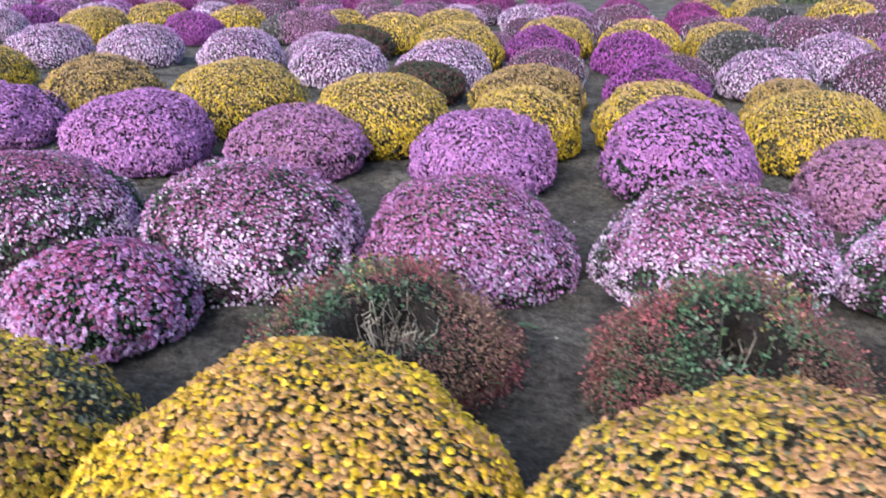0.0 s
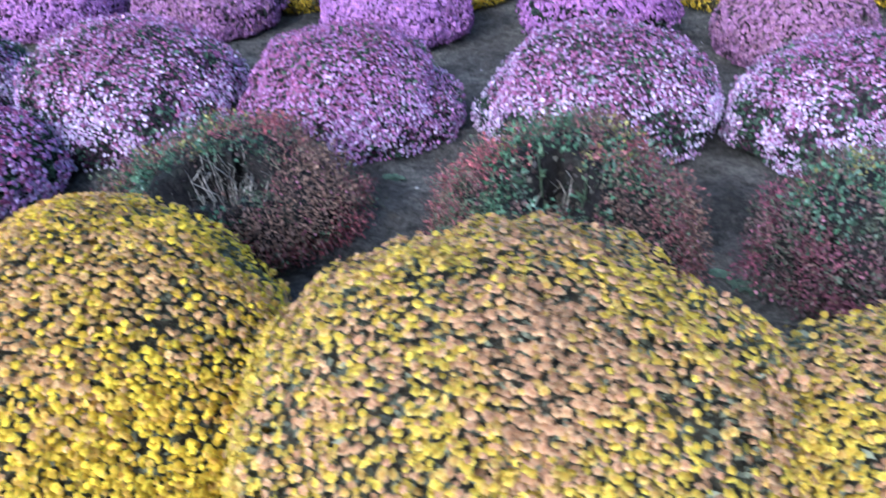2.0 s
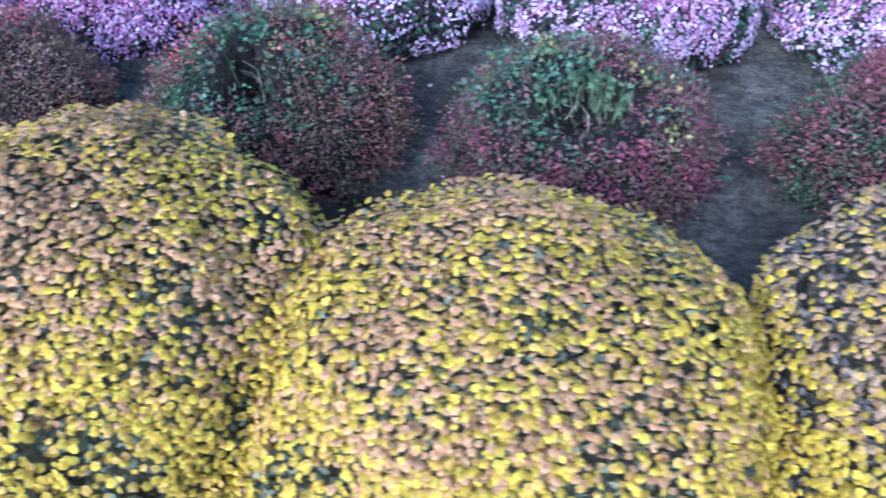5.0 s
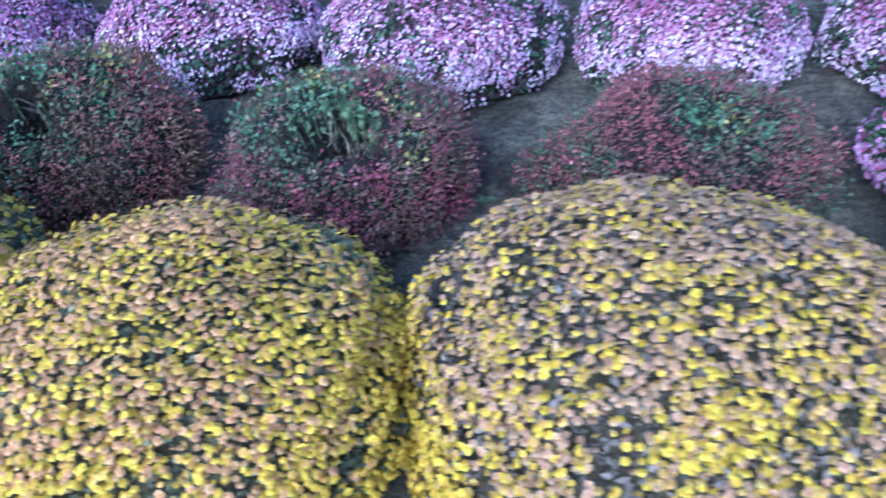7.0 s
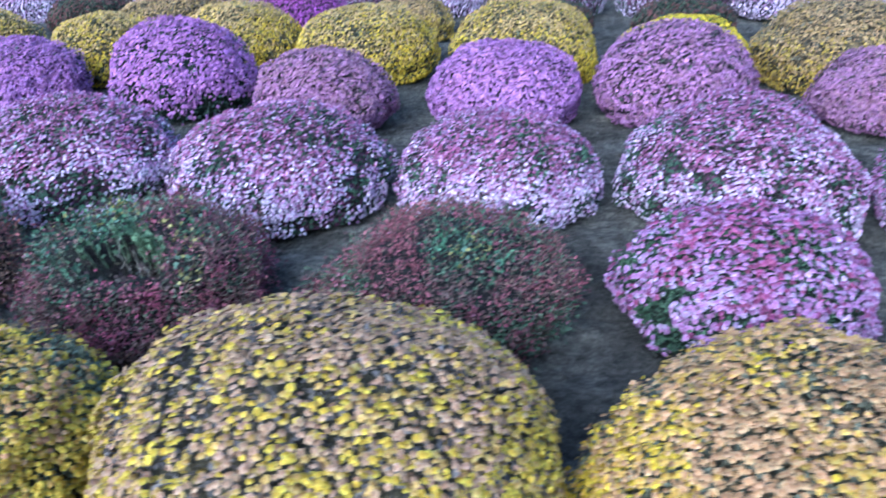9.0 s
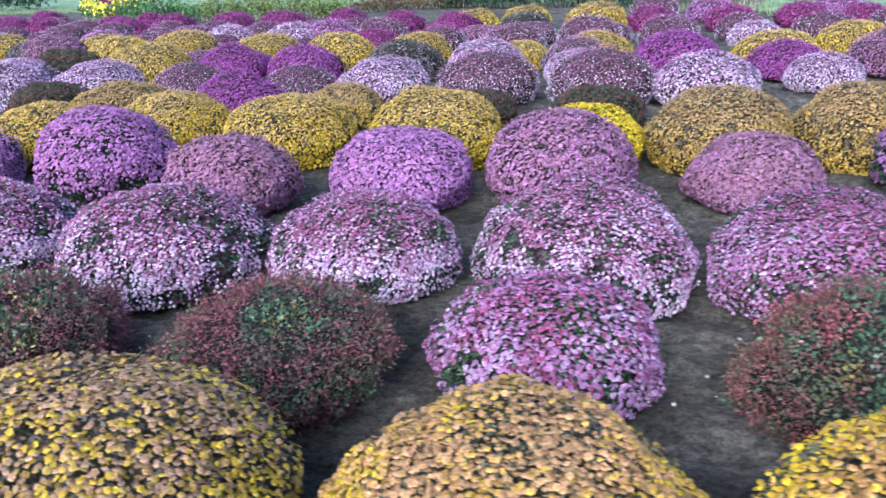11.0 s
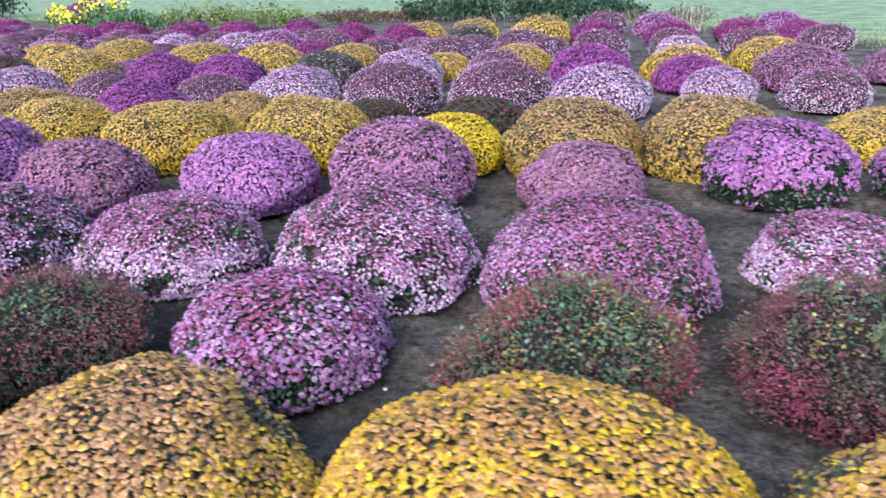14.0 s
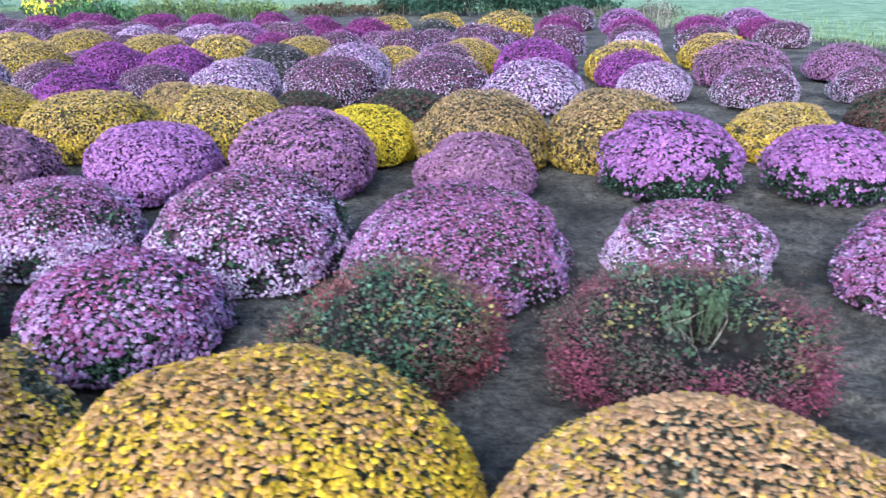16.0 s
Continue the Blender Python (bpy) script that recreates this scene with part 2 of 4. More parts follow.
# colours of blossoms, per sort: (share, petal tip, heart); low_bias: share of the first colour rises towards the ground
SORTS = {
    "gold": dict(cols=[(0.48, (0.64, 0.485, 0.065), (0.46, 0.26, 0.015)), (0.24, (0.58, 0.40, 0.10), (0.40, 0.20, 0.03)), (0.28, (0.55, 0.33, 0.17), (0.36, 0.16, 0.065))],
                 size=0.0082, leaf=(0.14, 0.145, 0.095), gap=0.27, fade=0.85, turn=0.6, drift=0.22),
    "gold_old": dict(cols=[(0.36, (0.62, 0.47, 0.06), (0.44, 0.25, 0.015)), (0.28, (0.53, 0.37, 0.12), (0.35, 0.19, 0.04)), (0.36, (0.45, 0.295, 0.19), (0.29, 0.15, 0.085))],
                     size=0.0081, leaf=(0.13, 0.11, 0.105), gap=0.45, fade=0.8, turn=0.6, drift=0.24, patchy=0.75),
    "gold_fresh": dict(cols=[(0.44, (0.76, 0.55, 0.035), (0.60, 0.34, 0.012)), (0.28, (0.70, 0.46, 0.075), (0.50, 0.25, 0.025)), (0.28, (0.60, 0.365, 0.15), (0.42, 0.19, 0.055))],
                       size=0.0086, leaf=(0.14, 0.14, 0.085), gap=0.22, fade=0.75, turn=0.6, drift=0.22),
    "gold_faded": dict(cols=[(0.20, (0.74, 0.55, 0.045), (0.56, 0.33, 0.015)), (0.34, (0.66, 0.44, 0.11), (0.46, 0.24, 0.03)), (0.46, (0.57, 0.36, 0.19), (0.40, 0.19, 0.075))],
                       size=0.0083, leaf=(0.14, 0.14, 0.10), gap=0.25, fade=0.6, turn=0.5, drift=0.22),
    "yellow": dict(cols=[(0.50, (0.72, 0.53, 0.045), (0.42, 0.25, 0.009)), (0.22, (0.64, 0.45, 0.10), (0.38, 0.22, 0.03)), (0.28, (0.60, 0.42, 0.18), (0.37, 0.22, 0.08))],
                   size=0.0122, leaf=(0.10, 0.10, 0.06), gap=0.26, fade=0.75),
    "ochre": dict(cols=[(0.26, (0.62, 0.45, 0.07), (0.38, 0.22, 0.028)), (0.34, (0.50, 0.34, 0.11), (0.28, 0.16, 0.05)), (0.40, (0.50, 0.34, 0.17), (0.29, 0.17, 0.075))],
                  size=0.0120, leaf=(0.10, 0.09, 0.065), gap=0.34, fade=0.7),
    "bright": dict(cols=[(1.0, (0.80, 0.62, 0.04), (0.6, 0.38, 0.01))], size=0.0125, leaf=(0.08, 0.10, 0.045), gap=0.14, fade=0.0),
    "pinkwhite": dict(cols=[(0.36, (0.74, 0.63, 0.79), (0.50, 0.30, 0.47)), (0.44, (0.54, 0.34, 0.55), (0.37, 0.14, 0.31)), (0.20, (0.37, 0.13, 0.27), (0.2, 0.05, 0.12))],
                      size=0.0079, leaf=(0.055, 0.085, 0.055), gap=0.36, fade=0.7),
    "pink": dict(cols=[(0.17, (0.60, 0.47, 0.66), (0.42, 0.23, 0.4)), (0.56, (0.47, 0.24, 0.46), (0.31, 0.10, 0.26)), (0.27, (0.36, 0.12, 0.25), (0.19, 0.05, 0.11))],
                 size=0.0079, leaf=(0.055, 0.085, 0.055), gap=0.27, fade=0.45),
    "rose": dict(cols=[(0.22, (0.60, 0.45, 0.66), (0.42, 0.22, 0.4)), (0.56, (0.47, 0.25, 0.47), (0.32, 0.11, 0.27)), (0.22, (0.34, 0.10, 0.22), (0.19, 0.03, 0.1))],
                 size=0.0094, leaf=(0.055, 0.085, 0.05), gap=0.32, fade=0.5),
    "purple": dict(cols=[(0.7, (0.51, 0.25, 0.54), (0.31, 0.11, 0.32)), (0.3, (0.44, 0.2, 0.43), (0.26, 0.09, 0.23))], size=0.0115, leaf=(0.045, 0.045, 0.05), gap=0.17, fade=0.3),
    "plum": dict(cols=[(0.7, (0.37, 0.10, 0.39), (0.22, 0.04, 0.22)), (0.3, (0.30, 0.09, 0.29), (0.18, 0.04, 0.16))], size=0.0125, leaf=(0.05, 0.04, 0.05), gap=0.22, fade=0.3),
    "violet": dict(cols=[(0.7, (0.45, 0.21, 0.48), (0.3, 0.1, 0.31)), (0.3, (0.38, 0.17, 0.38), (0.25, 0.08, 0.23))], size=0.0122, leaf=(0.05, 0.07, 0.055), gap=0.22, fade=0.3, bare=0.6),
    "mauve": dict(cols=[(0.6, (0.48, 0.23, 0.46), (0.27, 0.1, 0.23)), (0.4, (0.37, 0.19, 0.30), (0.2, 0.08, 0.15))], size=0.0112, leaf=(0.06, 0.065, 0.055), gap=0.22, fade=0.3),
    "dusty": dict(cols=[(0.6, (0.40, 0.20, 0.35), (0.28, 0.11, 0.23)), (0.4, (0.34, 0.18, 0.26), (0.23, 0.1, 0.16))], size=0.0110, leaf=(0.07, 0.065, 0.055), gap=0.17, fade=0.3),
    "lilac": dict(cols=[(0.8, (0.45, 0.22, 0.48), (0.28, 0.08, 0.29)), (0.2, (0.35, 0.14, 0.35), (0.22, 0.06, 0.2))], size=0.0130, leaf=(0.05, 0.085, 0.06), gap=0.33, fade=0.2, bare=0.9),
    "magenta": dict(cols=[(0.7, (0.30, 0.05, 0.22), (0.17, 0.02, 0.12)), (0.3, (0.38, 0.10, 0.31), (0.22, 0.03, 0.15))], size=0.0135, leaf=(0.04, 0.03, 0.045), gap=0.2, fade=0.2),
    "white": dict(cols=[(0.58, (0.670, 0.552, 0.712), (0.484, 0.313, 0.475)), (0.42, (0.493, 0.294, 0.494), (0.353, 0.156, 0.323))], size=0.0125, leaf=(0.07, 0.09, 0.07), gap=0.2, fade=0.4),
    "faded": dict(cols=[(0.3, (0.34, 0.28, 0.34), (0.24, 0.16, 0.2)), (0.7, (0.10, 0.095, 0.09), (0.06, 0.05, 0.05))], size=0.0125, leaf=(0.07, 0.08, 0.07), gap=0.3, fade=0.2),
    "spent": dict(cols=[(0.55, (0.14, 0.06, 0.055), (0.08, 0.04, 0.035)), (0.45, (0.075, 0.085, 0.055), (0.05, 0.05, 0.04))], size=0.0125, leaf=(0.06, 0.09, 0.05), gap=0.2, fade=0.2),
    "redheads": dict(cols=[(0.45, (0.315, 0.105, 0.144), (0.165, 0.052, 0.064)), (0.42, (0.270, 0.158, 0.128), (0.150, 0.088, 0.064)), (0.13, (0.540, 0.245, 0.320), (0.300, 0.105, 0.144))], size=0.0048, leaf=(0.05, 0.08, 0.045), gap=0.45, fade=-0.2),
}


def blossoms(name, mound, sort, n, rng, detail, petals, scale=1.0, low=None, thin=None, root=None, single=0, back=0.75, rise=0.4):
    """All the blossom heads on one mound, as one mesh; they turn up towards the light."""
    q = SORTS[sort]
    s, phi = mound.spread(n, rng, low=low)
    pos, nrm, d = mound.at(s, phi)
    # sparse patches, uneven at two sizes
    patch = 0.8 * field_noise(d, rng, 7.5) + 0.7 * field_noise(d, rng, 17.0)
    keep = rng.uniform(size=n) > np.clip(q["gap"] * (0.4 if scale > 1.2 else 1.0) * (1 + q.get("patchy", 1.3) * patch) * (1.25 - 0.75 * np.clip(s, 0, 1)) + q.get("bare", 0) * np.clip(0.25 - s, 0, 0.5) * 2, 0, 0.97)
    keep &= ~((d[:, 1] > 0.3) & (d[:, 2] < 0.7) & (rng.uniform(size=n) < back))
    if thin is not None:
        keep &= rng.uniform(size=n) > thin(d)
    s, pos, nrm, d = s[keep], pos[keep], nrm[keep], d[keep]
    m = len(s)
    face = nrm + rng.normal(size=(m, 3)) * 0.48 + np.array([0, 0, rise])
    face /= np.linalg.norm(face, axis=1)[:, None]
    pos = pos + nrm * ((0.015 - 0.036 * rng.uniform(0, 1, m) ** 1.5) * scale)[:, None]
    pos[:, 2] = np.maximum(pos[:, 2], 0.012)
    size = q["size"] * scale * rng.uniform(0.72, 1.26, m)
    axes = frames_for(face, rng)
    # old heads gather on the crown, fresh ones lower down, in drifts
    share = np.array([c[0] for c in q["cols"]])
    u = np.clip(rng.uniform(size=m) + q["fade"] * (s - q.get("turn", 0.35)) + q.get("drift", 0.14) * field_noise(d, rng, 5.0), 0, 0.9999)
    which = np.searchsorted(np.cumsum(share), u).clip(0, len(share) - 1)
    tip = np.array([c[1] for c in q["cols"]])[which] * rng.uniform(0.66, 1.26, (m, 1)) * rng.uniform(0.94, 1.06, (m, 3))
    heart = np.array([c[2] for c in q["cols"]])[which]

    def heads(pick, shape):
        co, tr, out = shape
        pts, tris = scatter(co, tr, pos[pick], axes[pick], size[pick])
        tint = heart[pick][:, None] * (1 - out)[None, :, None] + tip[pick][:, None] * out[None, :, None]
        return pts, tris, np.clip(tint, 0, 0.9).reshape(-1, 3)

    stay = np.ones(m, bool)
    full = blossom_shape(petals, detail)
    if single:
        # heads that can be told apart stand as pieces of their own, on the side towards the path
        front = np.flatnonzero((d[:, 1] < -0.3) & (d[:, 2] > 0.05) & (d[:, 2] < 0.92))
        pick = rng.permutation(front)[:single]
        for j, i in enumerate(pick):
            key = (sort, int(which[i]), j % 8)
            if key not in HEADS:
                co, tr, out = full
                HEADS[key] = mesh_from("blossom", co, tr, np.clip(heart[i] * (1 - out)[:, None] + tip[i] * out[:, None], 0, 0.9), PETAL)
            ob = part("blossom", HEADS[key], root)
            m3 = Matrix(axes[i].T.tolist())
            ob.matrix_local = Matrix.LocRotScale(Vector(pos[i]), m3.to_quaternion(), Vector([float(size[i])] * 3))
        stay[pick] = False
    near = (d[:, 1] < 0.3) & stay
    if not detail:
        near = stay
    pts, tris, tint = heads(near, full)
    if detail:
        # simpler heads on the side away from the path
        p2, t2, c2 = heads(stay & ~near, blossom_shape(5, 0))
        tris = np.concatenate([tris, t2 + len(pts)])
        pts, tint = np.concatenate([pts, p2]), np.concatenate([tint, c2])
    return mesh_from(name, pts, tris, tint, PETAL)


HEADS = {}


def leaves(name, mound, n, rng, cols, size, low=None, inset=0.965, stand=0.5, upright=0.6):
    s, phi = mound.spread(n, rng, 1.0, low)
    pos, nrm, d = mound.at(s, phi, inset)
    # half of the leaflets lie on the surface, half stand out from it
    lie = nrm + rng.normal(size=(n, 3)) * stand
    lie /= np.linalg.norm(lie, axis=1)[:, None]
    axes = frames_for(lie, rng)
    out = nrm + rng.normal(size=(n, 3)) * 0.45
    out /= np.linalg.norm(out, axis=1)[:, None]
    st = frames_for(out, rng)
    up = rng.uniform(size=n) < upright
    axes[up] = np.stack([st[:, 0], st[:, 2], st[:, 1]], 1)[up]
    pos = pos - nrm * (up * size * 0.8 * rng.uniform(0.2, 1.2, n))[:, None]
    pts, tris = scatter(SLIP_CO, SLIP_TR, pos, axes, size * rng.uniform(0.6, 1.4, n))
    cols = np.array(cols)
    # patches of one colour, blurred by chance
    u = 0.5 + 0.28 * field_noise(d, rng, 4.0) + rng.normal(size=n) * 0.22
    c = cols[np.clip((u * len(cols)).astype(int), 0, len(cols) - 1)] * rng.uniform(0.65, 1.35, (n, 1))
    pts[:, 2] = np.maximum(pts[:, 2], 0.004)
    return mesh_from(name, pts, tris, np.repeat(np.clip(c, 0, 0.8), len(SLIP_CO), 0), LEAF, False)


def tubes(name, lines, material):
    """Thin tapering stems, each a three-sided tube along a few points: (points, radius)."""
    co, tr, base = [], [], 0
    for pts, rad in lines:
        pts = np.array(pts)
        for i, p in enumerate(pts):
            t = pts[min(i + 1, len(pts) - 1)] - pts[max(i - 1, 0)]
            t = t / (np.linalg.norm(t) + 1e-9)
            x = np.cross(t, [0.3, 0.9, 0.2])
            x /= np.linalg.norm(x) + 1e-9
            y = np.cross(t, x)
            rr = rad * (1 - 0.55 * i / (len(pts) - 1))
            for k in range(3):
                co.append(p + rr * (math.cos(2.094 * k) * x + math.sin(2.094 * k) * y))
        for i in range(len(pts) - 1):
            for k in range(3):
                a, b = base + 3 * i + k, base + 3 * i + (k + 1) % 3
                tr += [(a, b, a + 3), (b, b + 3, a + 3)]
        base += 3 * len(pts)
    return mesh_from(name, np.array(co), np.array(tr), None, material)


def part(name, me, parent, label="", kind=""):
    ob = new(name, me)
    ob.parent = parent
    return tagged(ob, label, "", "", kind)


# ---- ground ----
def relief(X, Y):
    """Height of the trodden soil: swells, footmarks and lumps."""
    rng = np.random.default_rng(5)
    Z = np.full(np.shape(X), -0.014)
    for f, a in ((1.1, 0.010), (3.0, 0.008), (8.0, 0.008), (19.0, 0.009), (43.0, 0.008)):
        for _ in range(4):
            t = rng.uniform(0, 6.28)
            Z = Z + a * 0.6 * np.sin(f * (X * math.cos(t) + Y * math.sin(t)) + rng.uniform(0, 6.28))
    # flat where the meadow begins
    return -0.014 + (Z + 0.014) * np.clip((16 - Y) / 4, 0, 1) * np.clip((11.5 - X) / 2, 0, 1)


def ground_sheet():
    """One sheet of soil out to the horizon, lumpy where the walk passes."""
    xs = np.concatenate([[-900, -300, -100, -40, -20], np.arange(-12, -3, 0.09), np.arange(-3, 8.5, 0.05), np.arange(8.5, 14.01, 0.09), [20, 40, 100, 300, 900]])
    ys = np.concatenate([[-600, -200, -60, -20, -8, -4], np.arange(-1.5, 0.8, 0.09), np.arange(0.8, 5, 0.05), np.arange(5, 10.01, 0.09), np.arange(10.4, 24, 0.6), [30, 45, 70, 120, 250, 500, 900]])
    X, Y = np.meshgrid(xs, ys, indexing="ij")
    near = (np.abs(X) < 14) & (Y > -2) & (Y < 24)
    Z = np.where(near, relief(X, Y), 0)
    nx, ny = len(xs), len(ys)
    idx = np.arange(nx * ny).reshape(nx, ny)
    a, b, c, d = idx[:-1, :-1].ravel(), idx[1:, :-1].ravel(), idx[1:, 1:].ravel(), idx[:-1, 1:].ravel()
    tris = np.concatenate([np.stack([a, b, c], 1), np.stack([a, c, d], 1)])
    me = mesh_from("ground", np.stack([X, Y, Z], -1).reshape(-1, 3), tris, None, SOIL)
    return tagged(new("ground", me), "bare dark grey-brown trodden soil between the mounds", "ground", "", "structure")


ground_sheet()


def clods():
    """Crumbs of soil strewn between the mounds."""
    rng = np.random.default_rng(15)
    a = np.array([[1, 0, 0], [-1, 0, 0], [0, 1, 0], [0, -1, 0], [0, 0, 0.8], [0, 0, -0.6]], float)
    t = np.array([(0, 2, 4), (2, 1, 4), (1, 3, 4), (3, 0, 4), (2, 0, 5), (1, 2, 5), (3, 1, 5), (0, 3, 5)])
    n = 14000
    pos = np.stack([rng.uniform(-3, 9, n), 0.6 + 5.6 * rng.uniform(0, 1, n) ** 1.3, np.zeros(n)], 1)
    pos[:, 2] = relief(pos[:, 0], pos[:, 1]) + 0.001
    nr = rng.normal(size=(n, 3)) * 0.5 + np.array([0, 0, 1.0])
    nr /= np.linalg.norm(nr, axis=1)[:, None]
    q, tr = scatter(a, t, pos, frames_for(nr, rng), 0.004 + 0.021 * rng.uniform(0, 1, n) ** 5)
    tagged(new("soil_crumbs", mesh_from("soil_crumbs", q, tr, None, SOIL)), "loose crumbs of dark soil on the ground", "soil", "", "stuff")
    # fallen petals and dry leaf bits, lying flat
    k = 420
    pos = np.stack([rng.uniform(-3, 8.5, k), 1.3 + 3.6 * rng.uniform(0, 1, k), np.zeros(k)], 1)
    pos[:, 2] = relief(pos[:, 0], pos[:, 1]) + 0.005
    nr = rng.normal(size=(k, 3)) * 0.25 + np.array([0, 0, 1.0])
    nr /= np.linalg.norm(nr, axis=1)[:, None]
    q, tr = scatter(LEAF_CO, LEAF_TR, pos, frames_for(nr, rng), 0.006 + 0.012 * rng.uniform(0, 1, k) ** 2)
    cc = np.array([(0.6, 0.52, 0.6), (0.3, 0.24, 0.17), (0.16, 0.15, 0.1), (0.42, 0.36, 0.3)])[rng.integers(0, 4, k)] * rng.uniform(0.7, 1.2, (k, 1))
    tagged(new("fallen_petals", mesh_from("fallen_petals", q, tr, np.repeat(cc, len(LEAF_CO), 0), LEAF, False)), "fallen pale petals and dry leaf bits on the soil", "petals", "", "stuff")


def pebble(x, y, r, seed):
    rng = np.random.default_rng(seed)
    bm = bmesh.new()
    bmesh.ops.create_icosphere(bm, subdivisions=2, radius=r)
    k = rng.normal(size=3) * 2 / r
    for v in bm.verts:
        v.co *= 1 + 0.16 * math.sin(v.co.dot(Vector(k))) + 0.05 * rng.normal()
        v.co.z *= 0.6
    me = bpy.data.meshes.new("pebble")
    bm.to_mesh(me)
    bm.free()
    me.materials.append(STONE)
    ob = new("pebble", me)
    ob.location = (x, y, float(relief(x, y)) + r * 0.3)
    tagged(ob, "small pale grey stone lying on the soil", "stone", "stones on the soil")


def weed(x, y, r, seed):
    """A flat rosette of small leaves."""
    rng = np.random.default_rng(seed)
    n = 14
    a = np.arange(n) * 2.4 + rng.normal(size=n) * 0.2
    out = np.stack([np.cos(a), np.sin(a), np.full(n, 0.25)], 1)
    out /= np.linalg.norm(out, axis=1)[:, None]
    up = np.array([0, 0, 1.0]) - out * out[:, 2:3]
    up /= np.linalg.norm(up, axis=1)[:, None]
    axes = np.stack([np.cross(out, up), out, up], 1)
    root = tagged(new("weed"), "small grey-green weed rosette growing in the soil", "weed", "weeds in the soil")
    root.location = (x, y, float(relief(x, y)))
    for k in range(n):
        v = LEAF_CO @ axes[k] * r * rng.uniform(0.5, 1.0) + np.array([0.1 * r * math.cos(a[k]), 0.1 * r * math.sin(a[k]), 0.008])
        c = np.array([0.10, 0.14, 0.09]) * rng.uniform(0.7, 1.3)
        part("leaf", mesh_from("leaf", v, LEAF_TR, np.repeat(c[None], 5, 0), LEAF, False), root)


clods()
for i, (x, y, r) in enumerate([(1.25, 2.58, 0.012), (3.39, 1.62, 0.010), (2.79, 2.14, 0.008), (4.38, 2.09, 0.009), (4.23, 1.90, 0.009), (5.29, 2.05, 0.014), (4.58, 2.41, 0.008), (0.46, 2.56, 0.008), (0.27, 2.48, 0.008)]):
    pebble(x, y, r, 20 + i)
for i, (x, y, r) in enumerate([(0.16, 2.61, 0.035), (1.42, 2.02, 0.045), (1.45, 1.73, 0.040), (1.26, 1.72, 0.045), (0.13, 2.61, 0.030), (1.31, 2.07, 0.040), (1.37, 2.03, 0.045), (2.24, 2.02, 0.030), (4.41, 1.94, 0.030), (0.57, 2.91, 0.040)]):
    weed(x, y, r, 60 + i)

KIND_LABEL = {
    "gold": "clipped chrysanthemum mound covered in yellow and fading orange blossoms",
    "gold_old": "clipped chrysanthemum mound with browned and sparse yellow blossoms",
    "gold_fresh": "clipped chrysanthemum mound covered in bright golden yellow blossoms",
    "ochre": "rounded chrysanthemum bush with browning yellow blossoms on bare soil",
    "dusty": "rounded chrysanthemum bush covered in dusty pink, drying blossoms",
    "gold_faded": "clipped chrysanthemum mound of mostly faded peach and yellow blossoms",
    "yellow": "rounded chrysanthemum bush with golden yellow blossoms on bare soil",
    "bright": "small rounded chrysanthemum bush in bright fresh yellow bloom",
    "pinkwhite": "rounded chrysanthemum bush with pale pink and white blossoms",
    "pink": "rounded chrysanthemum bush covered in rosy pink blossoms",
    "rose": "rounded chrysanthemum bush with deep rose blossoms and green gaps",
    "purple": "rounded chrysanthemum bush densely covered in purple blossoms",
    "plum": "rounded chrysanthemum bush with deep purple blossoms",
    "violet": "rounded chrysanthemum bush with violet blossoms over dark leaf gaps",
    "mauve": "rounded chrysanthemum bush with dusty mauve, partly faded blossoms",
    "lilac": "rounded chrysanthemum bush with large lilac blossoms over dark leaves",
    "magenta": "rounded chrysanthemum bush with dark magenta blossoms",
    "white": "rounded chrysanthemum bush with whitish lilac blossoms",
    "faded": "withered dark grey chrysanthemum bush with few remaining blossoms",
    "spent": "withered brownish green chrysanthemum bush without bloom",
}


BODY = {}


def shaded_body_mat(sort):
    """The inside of a mound: older heads and leaves of its own sort, their colours darkened as shade between the outer
    blossoms.
    """
    if sort not in BODY:
        q = SORTS[sort]
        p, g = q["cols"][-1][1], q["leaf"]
        # leaf and petal colours scaled down to paint the shade in the gaps
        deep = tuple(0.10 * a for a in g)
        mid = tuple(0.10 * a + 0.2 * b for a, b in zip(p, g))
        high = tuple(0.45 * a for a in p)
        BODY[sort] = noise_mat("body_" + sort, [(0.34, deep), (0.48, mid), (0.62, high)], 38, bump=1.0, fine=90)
    return BODY[sort]


def mum(x, y, r, h, sort, seed, n, detail, petals, n_leaf, group, scale=1.0, thin=None, label="", bumpy=0.035, single=0, seg=36, belly=0.25, foot=0.4):
    """One flowering mound: a leafy body, leaves and blossoms."""
    rng = np.random.default_rng(seed)
    root = tagged(new("chrysanthemum_bush"), label or KIND_LABEL[sort], "flower bush", group)
    root.location = (x, y, 0)
    mound = Mound(r, h, seed, bumpy, None, belly, foot)
    # core coloured darker than the leaves, as shade between the blossoms
    part("shaded_core", mound.core("shaded_core", CORE_GOLD_SHADED if sort.startswith("gold") else CORE_GREEN_SHADED if detail or "bare" in SORTS[sort] else shaded_body_mat(sort), 0.89 if detail or "bare" in SORTS[sort] else 0.94, seg, seg // 5 + 7), root)
    g = SORTS[sort]["leaf"]
    part("leaves", leaves("leaves", mound, n_leaf, rng, [tuple(v * 1.15 for v in g), tuple(v * 0.65 for v in g), tuple(v * 1.5 for v in g)], (0.018 if detail else 0.024) * scale), root, "", "stuff")
    part("blossoms", blossoms("blossoms", mound, sort, n, rng, detail, petals, scale, thin=thin, root=root, single=single), root, "", "stuff")
    return root


